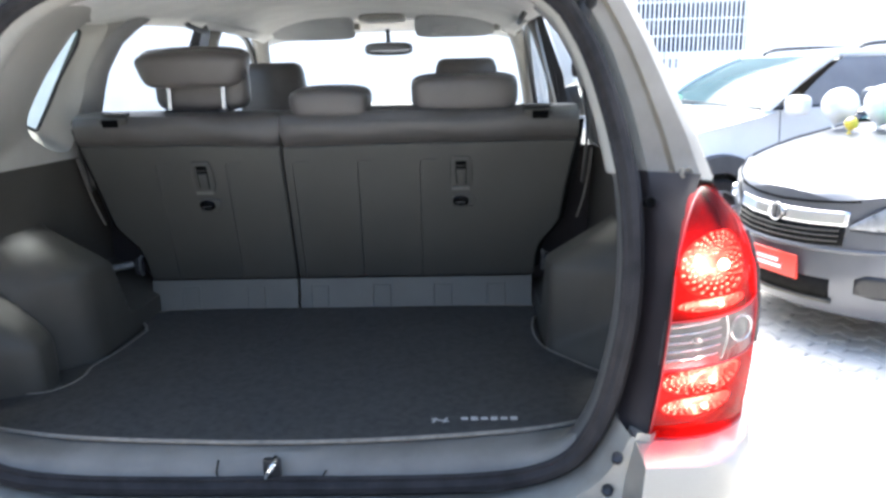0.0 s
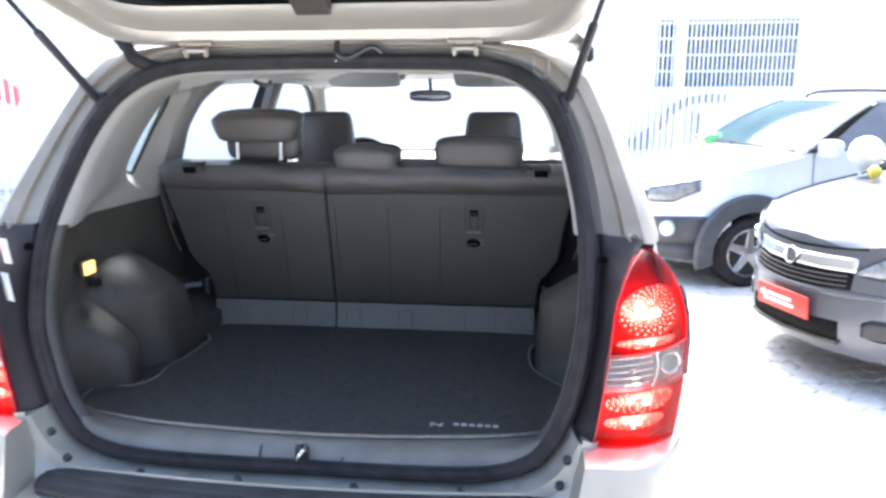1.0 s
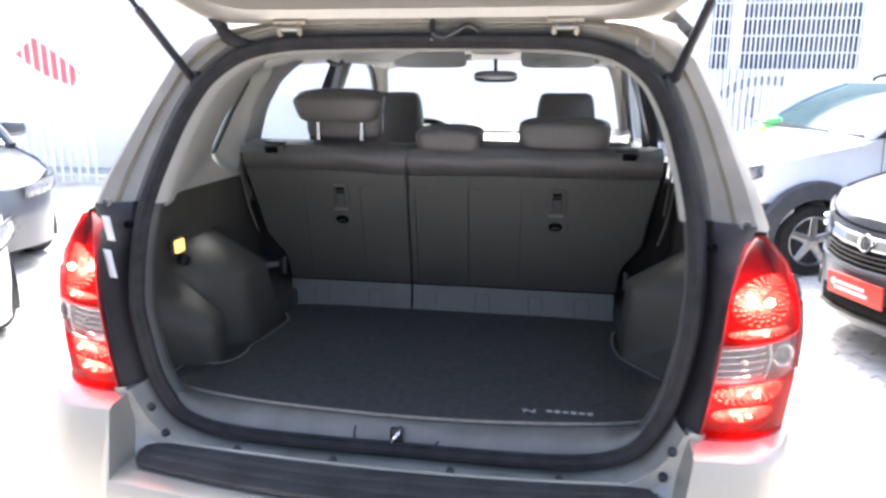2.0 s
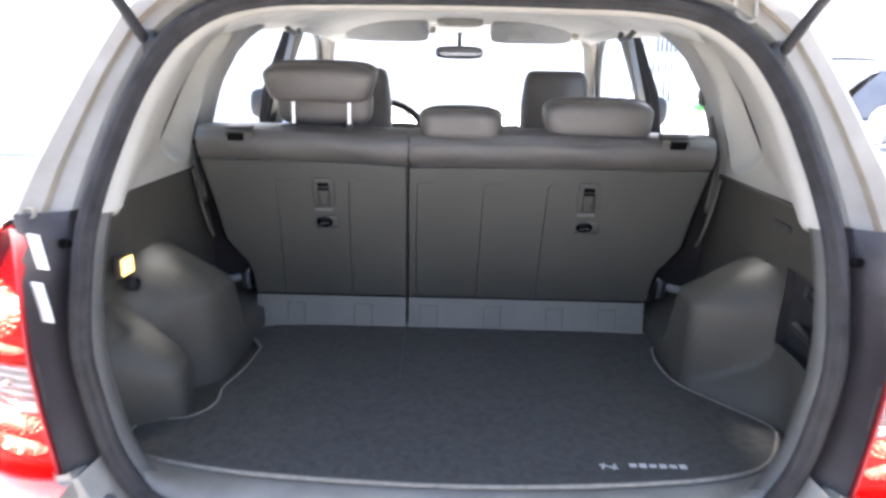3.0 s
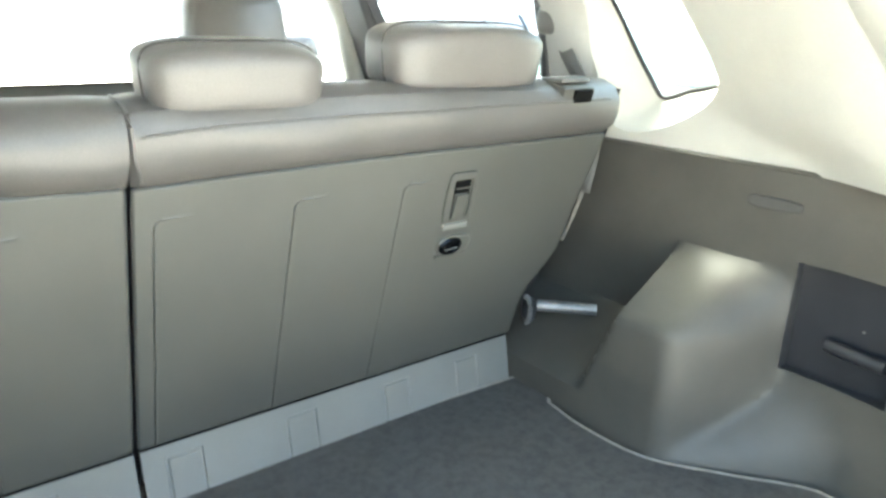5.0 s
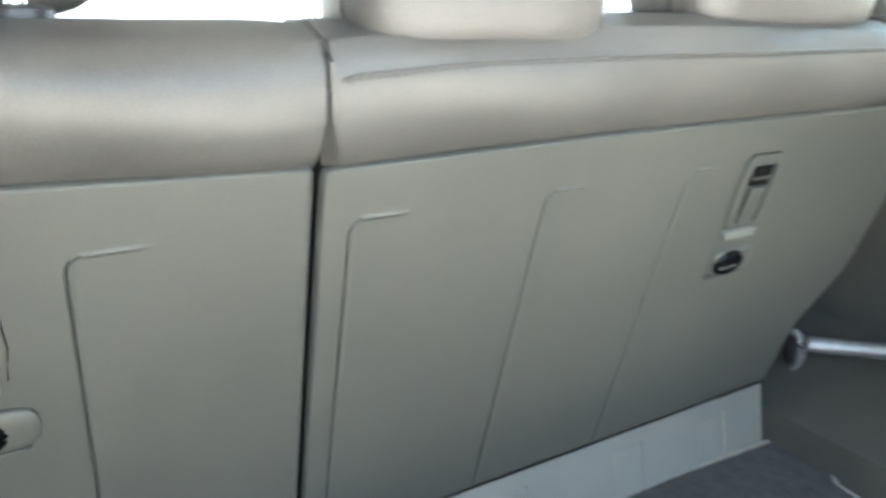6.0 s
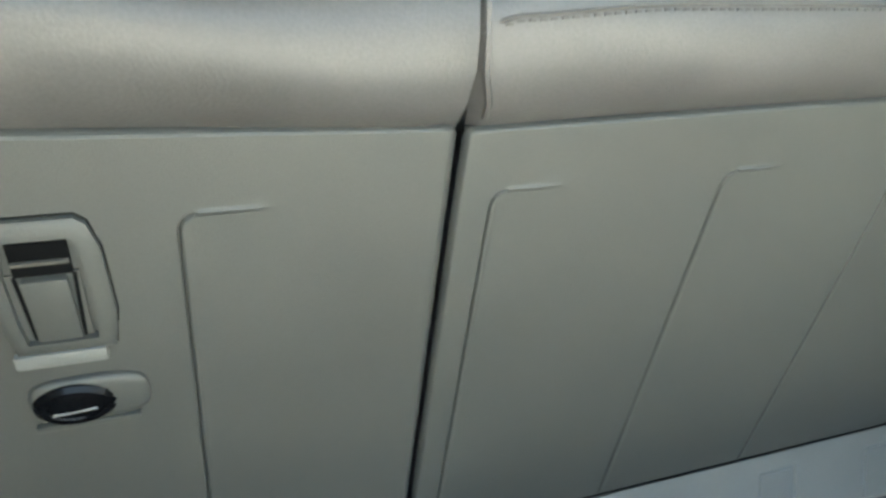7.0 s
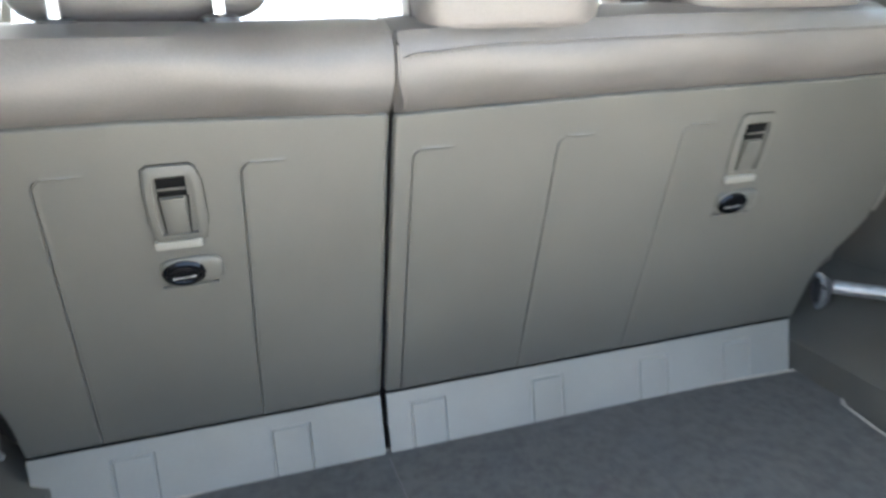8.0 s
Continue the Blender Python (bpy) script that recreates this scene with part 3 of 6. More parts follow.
def trim_x(sx, y, z):
    wall = 0.695 - 0.03 * ease(y, 0.5, 0.25) - 0.045 * ease(y, 0.36, 0.2)
    if sx > 0:
        g = lerp(y, [0.36, 0.55, 0.560, 0.638, 0.654, 0.70, 1.2], [0.0, 0.0, 0.05, 0.92, 0.985, 1.0, 0.98])
        flare = lerp(y, [0.36, 0.44, 0.46, 0.625, 0.65, 0.70, 1.2], [0.0, 0.02, 0.07, 0.92, 0.99, 1.0, 0.98]) * (1 - ease(z, 0.735, 0.89))
    else:
        g = lerp(y, [0.47, 0.50, 0.62, 0.65, 0.70, 1.2], [0.0, 0.08, 0.92, 1.0, 1.02, 1.02])
    top = lerp(y, [0.36, 0.50, 0.57, 0.66, 0.75, 0.815, 1.1], [0.96, 1.01, 1.04, 1.05, 1.045, 0.895, 0.88])
    h = lerp(z, [0.73, 0.80, top - 0.102, top - 0.092, top - 0.006, top], [1.03, 1.0, 0.985, 0.945, 0.08, 0.0])
    deep = 0.162 * g * h
    if sx > 0:
        deep = max(deep, 0.162 * flare)
    if sx < 0:
        gl = ease(y, 0.34, 0.45) * (1 - ease(y, 0.50, 0.60))
        deep = max(deep, 0.142 * gl * (1 - ease(z, 0.83, 0.985)))
        deep = max(deep, 0.05 * ease(y, 0.36, 0.45) * (1 - ease(y, 0.6, 0.7)) * (1 - ease(z, 0.90, 0.99)))
    return sx * (wall - deep) + CX * (1 if sx > 0 else 0)


ys_t, zs_t = steps(0.215, 1.08, 86), steps(0.735, 1.192, 54)
NICHE = (0.405, 0.556, 0.888, 1.062)
ny = [y for y in ys_t if NICHE[0] < y < NICHE[1]]
ny = ny + [ny[-1] + ys_t[1] - ys_t[0]]
nz = [z for z in zs_t if NICHE[2] < z < NICHE[3]]
nz = nz + [nz[-1] + zs_t[1] - zs_t[0]]
niche_ring = [(y, nz[0]) for y in ny] + [(ny[-1], z) for z in nz[1:-1]] + [(y, nz[-1]) for y in ny[::-1]] + [(ny[0], z) for z in nz[-2:0:-1]]
for sx in (1, -1):
    bm = bmesh.new()
    rows = [[bm.verts.new((trim_x(sx, max(y, ring_y(z) + 0.05), z), max(y, ring_y(z) + 0.05), z + 0.0)) for y in ys_t] for z in zs_t]
    for a, b, za in zip(rows, rows[1:], zs_t):
        for k in range(len(ys_t) - 1):
            y = ys_t[k]
            if sx > 0 and NICHE[0] < y < NICHE[1] and NICHE[2] < za < NICHE[3]:
                continue
            if (a[k].co - a[k + 1].co).length < 1e-6 or (b[k].co - b[k + 1].co).length < 1e-6:
                if (a[k].co - a[k + 1].co).length < 1e-6 and (b[k].co - b[k + 1].co).length < 1e-6:
                    continue
            bm.faces.new((a[k], a[k + 1], b[k + 1], b[k]))
    bmesh.ops.remove_doubles(bm, verts=bm.verts, dist=1e-6)
    bmesh.ops.delete(bm, geom=[v for v in bm.verts if not v.link_faces], context="VERTS")
    trim = part("side_trim", bm, TRIM_DARK, suv, "dark grey moulded plastic cargo side trim", angle=32)
    rail = [(sx * (0.697 - 0.03 * ease(y, 0.5, 0.25) - 0.045 * ease(y, 0.36, 0.2)) + CX * (sx > 0), y, 1.193) for y in steps(0.33, 1.08, 20)]
    part("trim_edge", tube(rail, 0.004, 6), TRIM_DARK, trim)
    # Front edge in paler plastic, to stand for window light glinting on it.
    part("trim_front_glint", tube(smoothed([(sx * 0.682, 0.925, 1.19), (sx * 0.678, 0.945, 1.12), (sx * 0.668, 0.962, 1.05), (sx * 0.655, 0.975, 1.0)], 4), 0.0035, 6), SILL, trim)
    if sx > 0:
        # Niche lined in black, so the colour supplies the hollow's shade.
        bm = bmesh.new()
        skin(bm, [[(trim_x(1, y, z) + 0.0005, y, z) for y, z in niche_ring], [(0.722, y, z) for y, z in niche_ring], [(0.722, 0.46 + (y - 0.46) * 0.02, 0.985 + (z - 0.985) * 0.02) for y, z in niche_ring]])
        part("niche", bm, BLACK, trim, "dark open storage niche", smooth=False)
        part("niche_jack", rod((0.708, 0.42, 0.95), (0.708, 0.50, 0.955), 0.010), BLACK, trim)
        part("niche_hook", tube(smoothed([(0.672, 0.375, 1.07), (0.655, 0.372, 1.078), (0.652, 0.372, 1.062), (0.668, 0.374, 1.052)], 3), 0.004, 6), BLACK, trim)
        # Flat pad whose darker colour stands for the shaded grip recess.
        part("grip", pillow((0.7008, 0.605, 1.142), (0.006, 0.085, 0.018), 0.5), TRIM_SHADOW, trim, "finger grip, recess shade set by its darker colour")
    else:
        bm = box((-0.664, 0.475, 1.058), (0.012, 0.052, 0.044), 0.004)
        part("cargo_light_frame", bm, TRIM_DARK, trim)
        part("cargo_light", box((-0.657, 0.475, 1.058), (0.010, 0.042, 0.034), 0.003), LAMP_WARM, trim, "small lit warm cargo light")
        part("power_socket", disc_stack((-0.660, 0.50, 1.012), (1, -0.3, 0), [(-0.01, 0.017), (0.008, 0.016), (0.009, 0.012), (0.0, 0.010)], 16), BLACK, trim)

# belt latch tubes beside the wide seat


def latch_bar(sx):
    part("seat_striker", tube(smoothed([(sx * 0.660, 0.880, 0.889), (sx * 0.63, 0.915, 0.888), (sx * 0.588, 0.962, 0.887)], 4), 0.011, 12), DULL_STEEL, suv, "dull steel seat striker bar")
    part("striker_cap", pillow((sx * 0.572, 0.968, 0.880), (0.022, 0.03, 0.05), 0.8), BLACK, suv)
    part("striker_ring", tube([(sx * 0.562, 0.965 + 0.012 * math.cos(a), 0.883 + 0.026 * math.sin(a)) for a in steps(1.2, 4.6, 8)], 0.005, 6), DULL_STEEL, suv)


latch_bar(1)
latch_bar(-1)
# Dark sheets close the gaps beside the seats; their colour carries the shade.
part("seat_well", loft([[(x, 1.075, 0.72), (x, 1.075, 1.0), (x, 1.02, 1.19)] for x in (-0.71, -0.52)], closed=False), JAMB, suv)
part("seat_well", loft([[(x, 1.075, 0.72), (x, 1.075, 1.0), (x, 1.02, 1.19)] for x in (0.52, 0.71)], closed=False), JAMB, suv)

# pale upper pillar trims with the quarter windows
WALL_Z, WALL_X = [1.19, 1.28, 1.40, 1.50, 1.57], [0.70, 0.692, 0.655, 0.605, 0.545]
C_Z, C_Y = [1.19, 1.29, 1.42, 1.50, 1.57], [1.055, 1.06, 1.055, 1.08, 1.16]
# outlines of the window pocket in the trim and of the glass further out, (y, z)
POCKET = [(0.80, 1.234), (0.755, 1.258), (0.722, 1.283), (0.706, 1.310), (0.716, 1.345), (0.742, 1.39), (0.772, 1.45), (0.80, 1.495), (0.835, 1.525),
          (0.90, 1.538), (0.965, 1.53), (0.985, 1.49), (0.978, 1.42), (0.96, 1.34), (0.94, 1.26), (0.92, 1.222), (0.885, 1.213), (0.84, 1.219)]
PANE = [(0.80, 1.287), (0.765, 1.295), (0.738, 1.303), (0.728, 1.318), (0.732, 1.35), (0.752, 1.39), (0.78, 1.45), (0.808, 1.49), (0.84, 1.513),
        (0.89, 1.52), (0.938, 1.515), (0.955, 1.485), (0.938, 1.43), (0.905, 1.355), (0.878, 1.305), (0.862, 1.278), (0.848, 1.272), (0.825, 1.278)]
POCKET = [(p.x, p.y) for p in smoothed([(y, z, 0) for y, z in POCKET], 4, True)]
PANE = [(p.x, p.y) for p in smoothed([(y, z, 0) for y, z in PANE], 4, True)]
Z_LOW, Z_HIGH = 1.192, 1.57
for sx in (1, -1):
    def pil(y, z, out=0.0):
        y0 = ring_y(z) + 0.06
        xr = ring_x(min(z, 1.575)) - 0.012
        xw = lerp(z, WALL_Z, WALL_X)
        return Vector((sx * (xr + (xw - xr) * ease(y, y0, y0 + 0.26 + 0.16 * ease(z, 1.20, 1.28)) + out) + CX, y, z))

    def behind(y, z, out):
        """A point on the window plane, further out than the trim."""
        return Vector((sx * (lerp(z, WALL_Z, WALL_X) + out) + CX, y, z))

    def trim_border(y, z):
        """Where the ray from the window's middle through (y, z) meets the edge of the trim."""
        d = Vector((y - 0.85, z - 1.37)).normalized()
        t = 0.01
        while t < 1.0:
            py, pz = 0.85 + d.x * t, 1.37 + d.y * t
            if pz < Z_LOW or pz > Z_HIGH or py < ring_y(pz) + 0.06 or py > lerp(pz, C_Z, C_Y):
                break
            t += 0.002
        return [0.85 + d.x * t, min(Z_HIGH, max(Z_LOW, 1.37 + d.y * t))]
    border = [trim_border(y, z) for y, z in POCKET]
    for cy, cz in ((ring_y(Z_LOW) + 0.06, Z_LOW), (C_Y[0], Z_LOW), (C_Y[-1], Z_HIGH), (ring_y(Z_HIGH) + 0.06, Z_HIGH)):
        k = min(range(len(border)), key=lambda i: (border[i][0] - cy) ** 2 + (border[i][1] - cz) ** 2)
        border[k] = [cy, cz]
    rings = [[pil(p[0] + (b[0] - p[0]) * f, p[1] + (b[1] - p[1]) * f) for p, b in zip(POCKET, border)] for f in (1.0, 0.85, 0.7, 0.55, 0.4, 0.27, 0.15, 0.07, 0.0)]
    ptrim = part("pillar_trim", loft(rings), TRIM_LIGHT, suv, "pale grey upper pillar trim", angle=60)
    lip_in = [pil(y, z) for y, z in POCKET]
    glass_edge = [behind(y, z, 0.05) for y, z in PANE]
    part("window_reveal", loft([lip_in, [a.lerp(b, 0.05) + Vector((sx * 0.004, 0, 0)) for a, b in zip(lip_in, glass_edge)], [a.lerp(b, 0.5) + Vector((sx * 0.008, 0, 0)) for a, b in zip(lip_in, glass_edge)], glass_edge]), TRIM_LIGHT, ptrim, "pale sloping reveal of the quarter window", angle=60)
    part("window_rubber", tube(glass_edge, 0.0042, 6, True), RUBBER, ptrim)
    part("quarter_glass", loft([[behind(0.85 + (y - 0.85) * f, 1.39 + (z - 1.39) * f, 0.053) for y, z in PANE] for f in (1.04, 0.6, 0.2)], cap=True), QUARTER, ptrim).visible_shadow = False
    # darker cloth strip of the pillar by the side window, with the belt
    part("pillar_cover", loft([[pil(lerp(z, C_Z, C_Y) - w, z) + Vector((-sx * d, 0, 0)) for z in steps(1.2, 1.56, 10)] for w, d in ((0.10, 0.003), (0.085, 0.010), (0.04, 0.014), (0.0, 0.010), (-0.01, -0.02))], closed=False), PILLAR_COVER, suv, "grey pillar cover beside the side window")
    belt = [(sx * 0.665, 1.035, 1.385), (sx * 0.668, 1.0, 1.33), (sx * 0.672, 0.95, 1.26), (sx * 0.668, 0.93, 1.20), (sx * 0.66, 0.94, 1.10)]
    part("seat_belt", loft([[Vector(p) + Vector((0, w, 0)) for p in smoothed(belt, 4)] for w in (-0.018, 0.018)], closed=False), TRIM_MID, suv, "grey woven seat belt", solid=0.002)
    part("belt_anchor", pillow((sx * 0.66, 1.05, 1.395), (0.03, 0.045, 0.05), 0.7), TRIM_MID, suv)

# tailgate, raised
LIFT = radians(25)
G_D = [0.0, 0.012, 0.03, 0.06, 0.10, 0.15, 0.25, 0.40, 0.60, 0.80, 0.92, 0.97, 0.99]
G_W = [0.40, 0.50, 0.54, 0.575, 0.598, 0.615, 0.642, 0.672, 0.692, 0.69, 0.66, 0.60, 0.40]


def gate(x, d, n=0.0):
    return Vector((x + CX, 0.545 - math.cos(LIFT) * d + math.sin(LIFT) * n, 1.632 + math.sin(LIFT) * d + math.cos(LIFT) * n))


def gate_ring(shrink, n, d0=0.0, d1=0.99, wmax=9.0):
    """An outline of the tailgate, shrunk towards the window opening."""
    pts = []
    ds = G_D
    for d, w in zip(ds, G_W):
        dd = d0 + (d1 - d0) * (d / 0.99)
        pts.append((min(w - shrink, wmax) , dd))
    right = [gate(w, d, n - 0.05 * (w / 0.7) ** 2 * 0.6) for w, d in pts]
    left = [gate(-w, d, n - 0.05 * (w / 0.7) ** 2 * 0.6) for w, d in pts[::-1]]
    return right + left


tailgate = part("tailgate", loft([gate_ring(0.03, 0.075, 0.02, 0.97), gate_ring(0.0, 0.06), gate_ring(-0.002, 0.03), gate_ring(0.004, 0.006, 0.004, 0.985), gate_ring(0.02, 0.0, 0.014, 0.975), gate_ring(0.034, -0.006, 0.026, 0.965),
                                  gate_ring(0.046, -0.004, 0.04, 0.95), gate_ring(0.060, 0.012, 0.055, 0.94), gate_ring(0.09, 0.014, 0.09, 0.90), gate_ring(0.105, 0.020, 0.12, 0.60), gate_ring(0.112, 0.03, 0.135, 0.585)]), PAINT, suv, "raised silver beige tailgate seen from inside")
part("tailgate_skin", loft([gate_ring(0.03, 0.075, 0.02, 0.97), gate_ring(0.09, 0.085, 0.09, 0.62), gate_ring(0.11, 0.082, 0.12, 0.59)]), PAINT, tailgate)
part("inner_panel", loft([gate_ring(0.06, 0.012, 0.56, 0.955), gate_ring(0.075, -0.012, 0.575, 0.94), gate_ring(0.10, -0.02, 0.60, 0.92)], cap=True), TRIM_DARK, tailgate, "dark plastic inner tailgate panel")
gl_ = part("rear_window", loft([gate_ring(0.085, 0.042, 0.11, 0.60), gate_ring(0.2, 0.046, 0.2, 0.5)], cap=True), TINT, tailgate, "tinted rear window")
gl_.visible_shadow = False
part("window_border", loft([gate_ring(0.088, 0.036, 0.11, 0.60), gate_ring(0.142, 0.038, 0.165, 0.555)]), BLACK, tailgate, "black printed window border")
part("brake_light_box", box(gate(-0.01, 0.165, 0.012), (0.085, 0.07, 0.03), 0.006, Matrix.Rotation(-LIFT, 4, "X")), TRIM_DARK, tailgate, "dark high brake light housing")
for sx in (1, -1):
    foot, head = Vector((sx * 0.575 + CX, 0.462, 1.486)), Vector((sx * 0.648 + CX, 0.18, 1.775))
    strut = part("gas_strut", rod(foot, foot.lerp(head, 0.55), 0.0105), BLACK, suv, "black gas strut")
    part("strut_rod", rod(foot.lerp(head, 0.55), head, 0.006), RUBBER, strut)
    part("strut_end", pillow(foot, (0.046, 0.036, 0.06), 0.8), BLACK, strut)
    part("strut_bracket", box(foot + Vector((-sx * 0.004, 0.012, 0.006)), (0.03, 0.010, 0.04), 0.004, Matrix.Rotation(radians(-32), 4, "X")), BLACK, strut)
    hx = sx * 0.335 + CX
    # Hinges take the darkened paint too, for the shade they sit in.
    hinge = part("hinge", box((hx, 0.505, 1.634), (0.085, 0.022, 0.010), 0.002, Matrix.Rotation(radians(30), 4, "X")), SHADED_STAINED_PAINT, suv, "painted tailgate hinge")
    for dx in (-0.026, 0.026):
        part("hinge_arm", tube(smoothed([(hx + dx, 0.520, 1.588), (hx + dx, 0.500, 1.602), (hx + dx, 0.498, 1.622), (hx + dx, 0.515, 1.642)], 3), 0.0065, 8), SHADED_STAINED_PAINT, hinge)
    part("hinge_pin", rod((hx - 0.026, 0.499, 1.614), (hx + 0.026, 0.499, 1.614), 0.006), PAINT, hinge)
part("wiring_boot", tube(smoothed([gate(-0.535, 0.05, -0.006), gate(-0.515, 0.03, -0.03), (-0.488, 0.496, 1.596), (-0.45, 0.505, 1.578), (-0.425, 0.508, 1.572)], 5), [0.015 + 0.002 * (k % 2) for k in range(21)], 10), RUBBER, suv, "corrugated black wiring boot")
part("boot_plug", pillow(gate(-0.54, 0.055, -0.004), (0.05, 0.04, 0.018), 0.7), RUBBER, suv)
part("washer_hose", tube(smoothed([gate(0.022, 0.03, 0.004), (0.03, 0.498, 1.610), (0.055, 0.496, 1.594), (0.085, 0.496, 1.606), (0.115, 0.498, 1.620), (0.135, 0.506, 1.610), (0.14, 0.515, 1.592)], 5), 0.0075, 8), BLACK, suv, "black washer hose")
part("hose_plug", box(gate(0.025, 0.03, -0.003), (0.05, 0.012, 0.012), 0.003), BLACK, suv)
part("drip_rail", tube([off(0.042, 0.012)(i) for i in HIGH if abs(RING[i].x) < 0.46 and RING[i].z > 1.5], 0.004, 6), PAINT_DIRTY, suv)
part("roof_stud", pillow((0.03, 0.492, 1.588), (0.006, 0.006, 0.006), 1), CHROME, suv)
part("corner_bracket", tube(smoothed([(0.505, 0.49, 1.59), (0.505, 0.488, 1.565), (0.522, 0.478, 1.548), (0.538, 0.478, 1.552), (0.54, 0.486, 1.585)], 3), 0.004, 6), PAINT_DIRTY, suv, "rusty stay bracket")

# roof and headliner
rows = []
for y in (0.74, 0.9, 1.2, 1.6, 2.0, 2.3, 2.5, 2.58):
    zc = lerp(y, [0.74, 1.2, 1.7, 2.2, 2.58], [1.695, 1.728, 1.728, 1.70, 1.62])
    rows.append([(x + CX, y - (0.0 if y > 0.8 else -0.0), zc - 0.055 * (abs(x) / 0.62) ** 3) for x in steps(-0.62, 0.62, 16)])
part("roof", loft(rows, closed=False), PAINT, suv, "silver beige roof", solid=-0.012)
rows = []
for y in (0.55, 0.62, 0.75, 1.0, 1.4, 1.8, 2.1, 2.3, 2.42):
    zc = lerp(y, [0.55, 0.75, 1.2, 1.8, 2.2, 2.42], [1.572, 1.60, 1.638, 1.658, 1.66, 1.645])
    rows.append([(x + CX, y, zc - 0.085 * (abs(x) / 0.58) ** 4) for x in steps(-0.58, 0.58, 20)])
part("headliner", loft(rows, closed=False), HEADLINER, suv, "pale cloth headliner", solid=0.01)
for sx in (1, -1):
    part("roof_rail_trim", loft([[(sx * x + CX, y, z) for y in steps(1.1, 2.4, 10)] for x, z in ((0.54, 1.59), (0.575, 1.572), (0.60, 1.585), (0.625, 1.62))], closed=False), HEADLINER, suv)
    part("roof_bar", tube(smoothed([(sx * 0.56, 0.85, 1.69), (sx * 0.57, 0.95, 1.735), (sx * 0.575, 1.5, 1.765), (sx * 0.57, 2.1, 1.745), (sx * 0.555, 2.25, 1.69)], 5), 0.016, 10, flat=1.3), BLACK, suv, "black roof rail")
    part("grab_handle", tube(smoothed([(sx * 0.56, 1.44, 1.592), (sx * 0.545, 1.46, 1.565), (sx * 0.545, 1.60, 1.56), (sx * 0.56, 1.63, 1.59)], 5), 0.009, 8), TRIM_MID, suv)
    # middle pillar: dark frame outside, pale trim inside
    part("middle_pillar", loft([[(sx * x + CX, y, z) for x, y, z in ((0.725, 1.64, 1.20), (0.70, 1.66, 1.38), (0.625, 1.72, 1.60))],
                                [(sx * x + CX, y, z) for x, y, z in ((0.70, 1.65, 1.20), (0.675, 1.67, 1.38), (0.605, 1.74, 1.60))],
                                [(sx * x + CX, y, z) for x, y, z in ((0.70, 1.75, 1.20), (0.675, 1.77, 1.38), (0.605, 1.83, 1.60))],
                                [(sx * x + CX, y, z) for x, y, z in ((0.73, 1.76, 1.20), (0.705, 1.78, 1.38), (0.63, 1.84, 1.60))]]), BLACK, suv, "black middle pillar")
    part("middle_pillar_trim", loft([[(sx * x + CX, y, z) for x, y, z in ((0.698, 1.755, 1.18), (0.672, 1.775, 1.38), (0.60, 1.835, 1.60))],
                                     [(sx * x + CX, y, z) for x, y, z in ((0.682, 1.80, 1.18), (0.655, 1.82, 1.38), (0.585, 1.88, 1.60))],
                                     [(sx * x + CX, y, z) for x, y, z in ((0.70, 1.87, 1.18), (0.67, 1.89, 1.38), (0.60, 1.94, 1.60))]], closed=False), TRIM_LIGHT, suv, solid=0.01)
    part("front_pillar", tube(smoothed([(sx * 0.585, 2.40, 1.60), (sx * 0.64, 2.62, 1.50), (sx * 0.70, 2.90, 1.30), (sx * 0.74, 3.12, 1.12)], 4), 0.038, 10), TRIM_LIGHT, suv, "pale windscreen pillar")
    part("door_frame", tube(smoothed([(sx * 0.745, 2.85, 1.16), (sx * 0.70, 2.72, 1.36), (sx * 0.645, 2.42, 1.565), (sx * 0.63, 2.1, 1.61), (sx * 0.628, 1.9, 1.61)], 5), 0.014, 8), BLACK, suv)
    part("rear_door_frame", tube(smoothed([(sx * 0.735, 1.11, 1.20), (sx * 0.70, 1.115, 1.42), (sx * 0.645, 1.20, 1.585), (sx * 0.628, 1.5, 1.61), (sx * 0.628, 1.72, 1.61)], 5), 0.012, 8), BLACK, suv)
    # outer skin: side with the wheel openings cut out
    ys_ = sorted(set([0.24, 0.30, 0.40] + [round(0.92 + 0.36 * math.cos(a), 3) for a in steps(0, math.pi, 16)] + [1.4, 1.7, 2.0, 2.4, 2.8, 3.0] + [round(3.55 + 0.36 * math.cos(a), 3) for a in steps(0, math.pi, 16)] + [4.0, 4.1, 4.2]))
    cols = []
    for y in ys_:
        bot = 0.27
        for yc in (0.92, 3.55):
            if abs(y - yc) < 0.3601:
                bot = max(bot, 0.33 + math.sqrt(max(0, 0.36 ** 2 - (y - yc) ** 2)))
        top = lerp(y, [0.24, 0.5, 1.2, 3.0, 3.2, 4.0, 4.2], [1.195, 1.195, 1.19, 1.13, 1.10, 0.98, 0.90])
        w = lerp(y, [0.24, 0.30, 0.45, 0.9, 3.4, 3.9, 4.1, 4.2], [0.818, 0.834, 0.852, 0.872, 0.872, 0.85, 0.80, 0.74])
        col = []
        for f in steps(0, 1, 8):
            z = bot + (top - bot) * f
            col.append((sx * (w * (1 - 0.012 * (abs(z - 0.72) / 0.4) ** 2) - (0.055 * ease(z, 0.95, 1.2) if y < 3.2 else 0.02 * ease(z, 0.8, 1.0))) + CX, y, z))
        cols.append(col)
    part("body_side", loft(cols, closed=False), PAINT, suv, "silver beige body side")
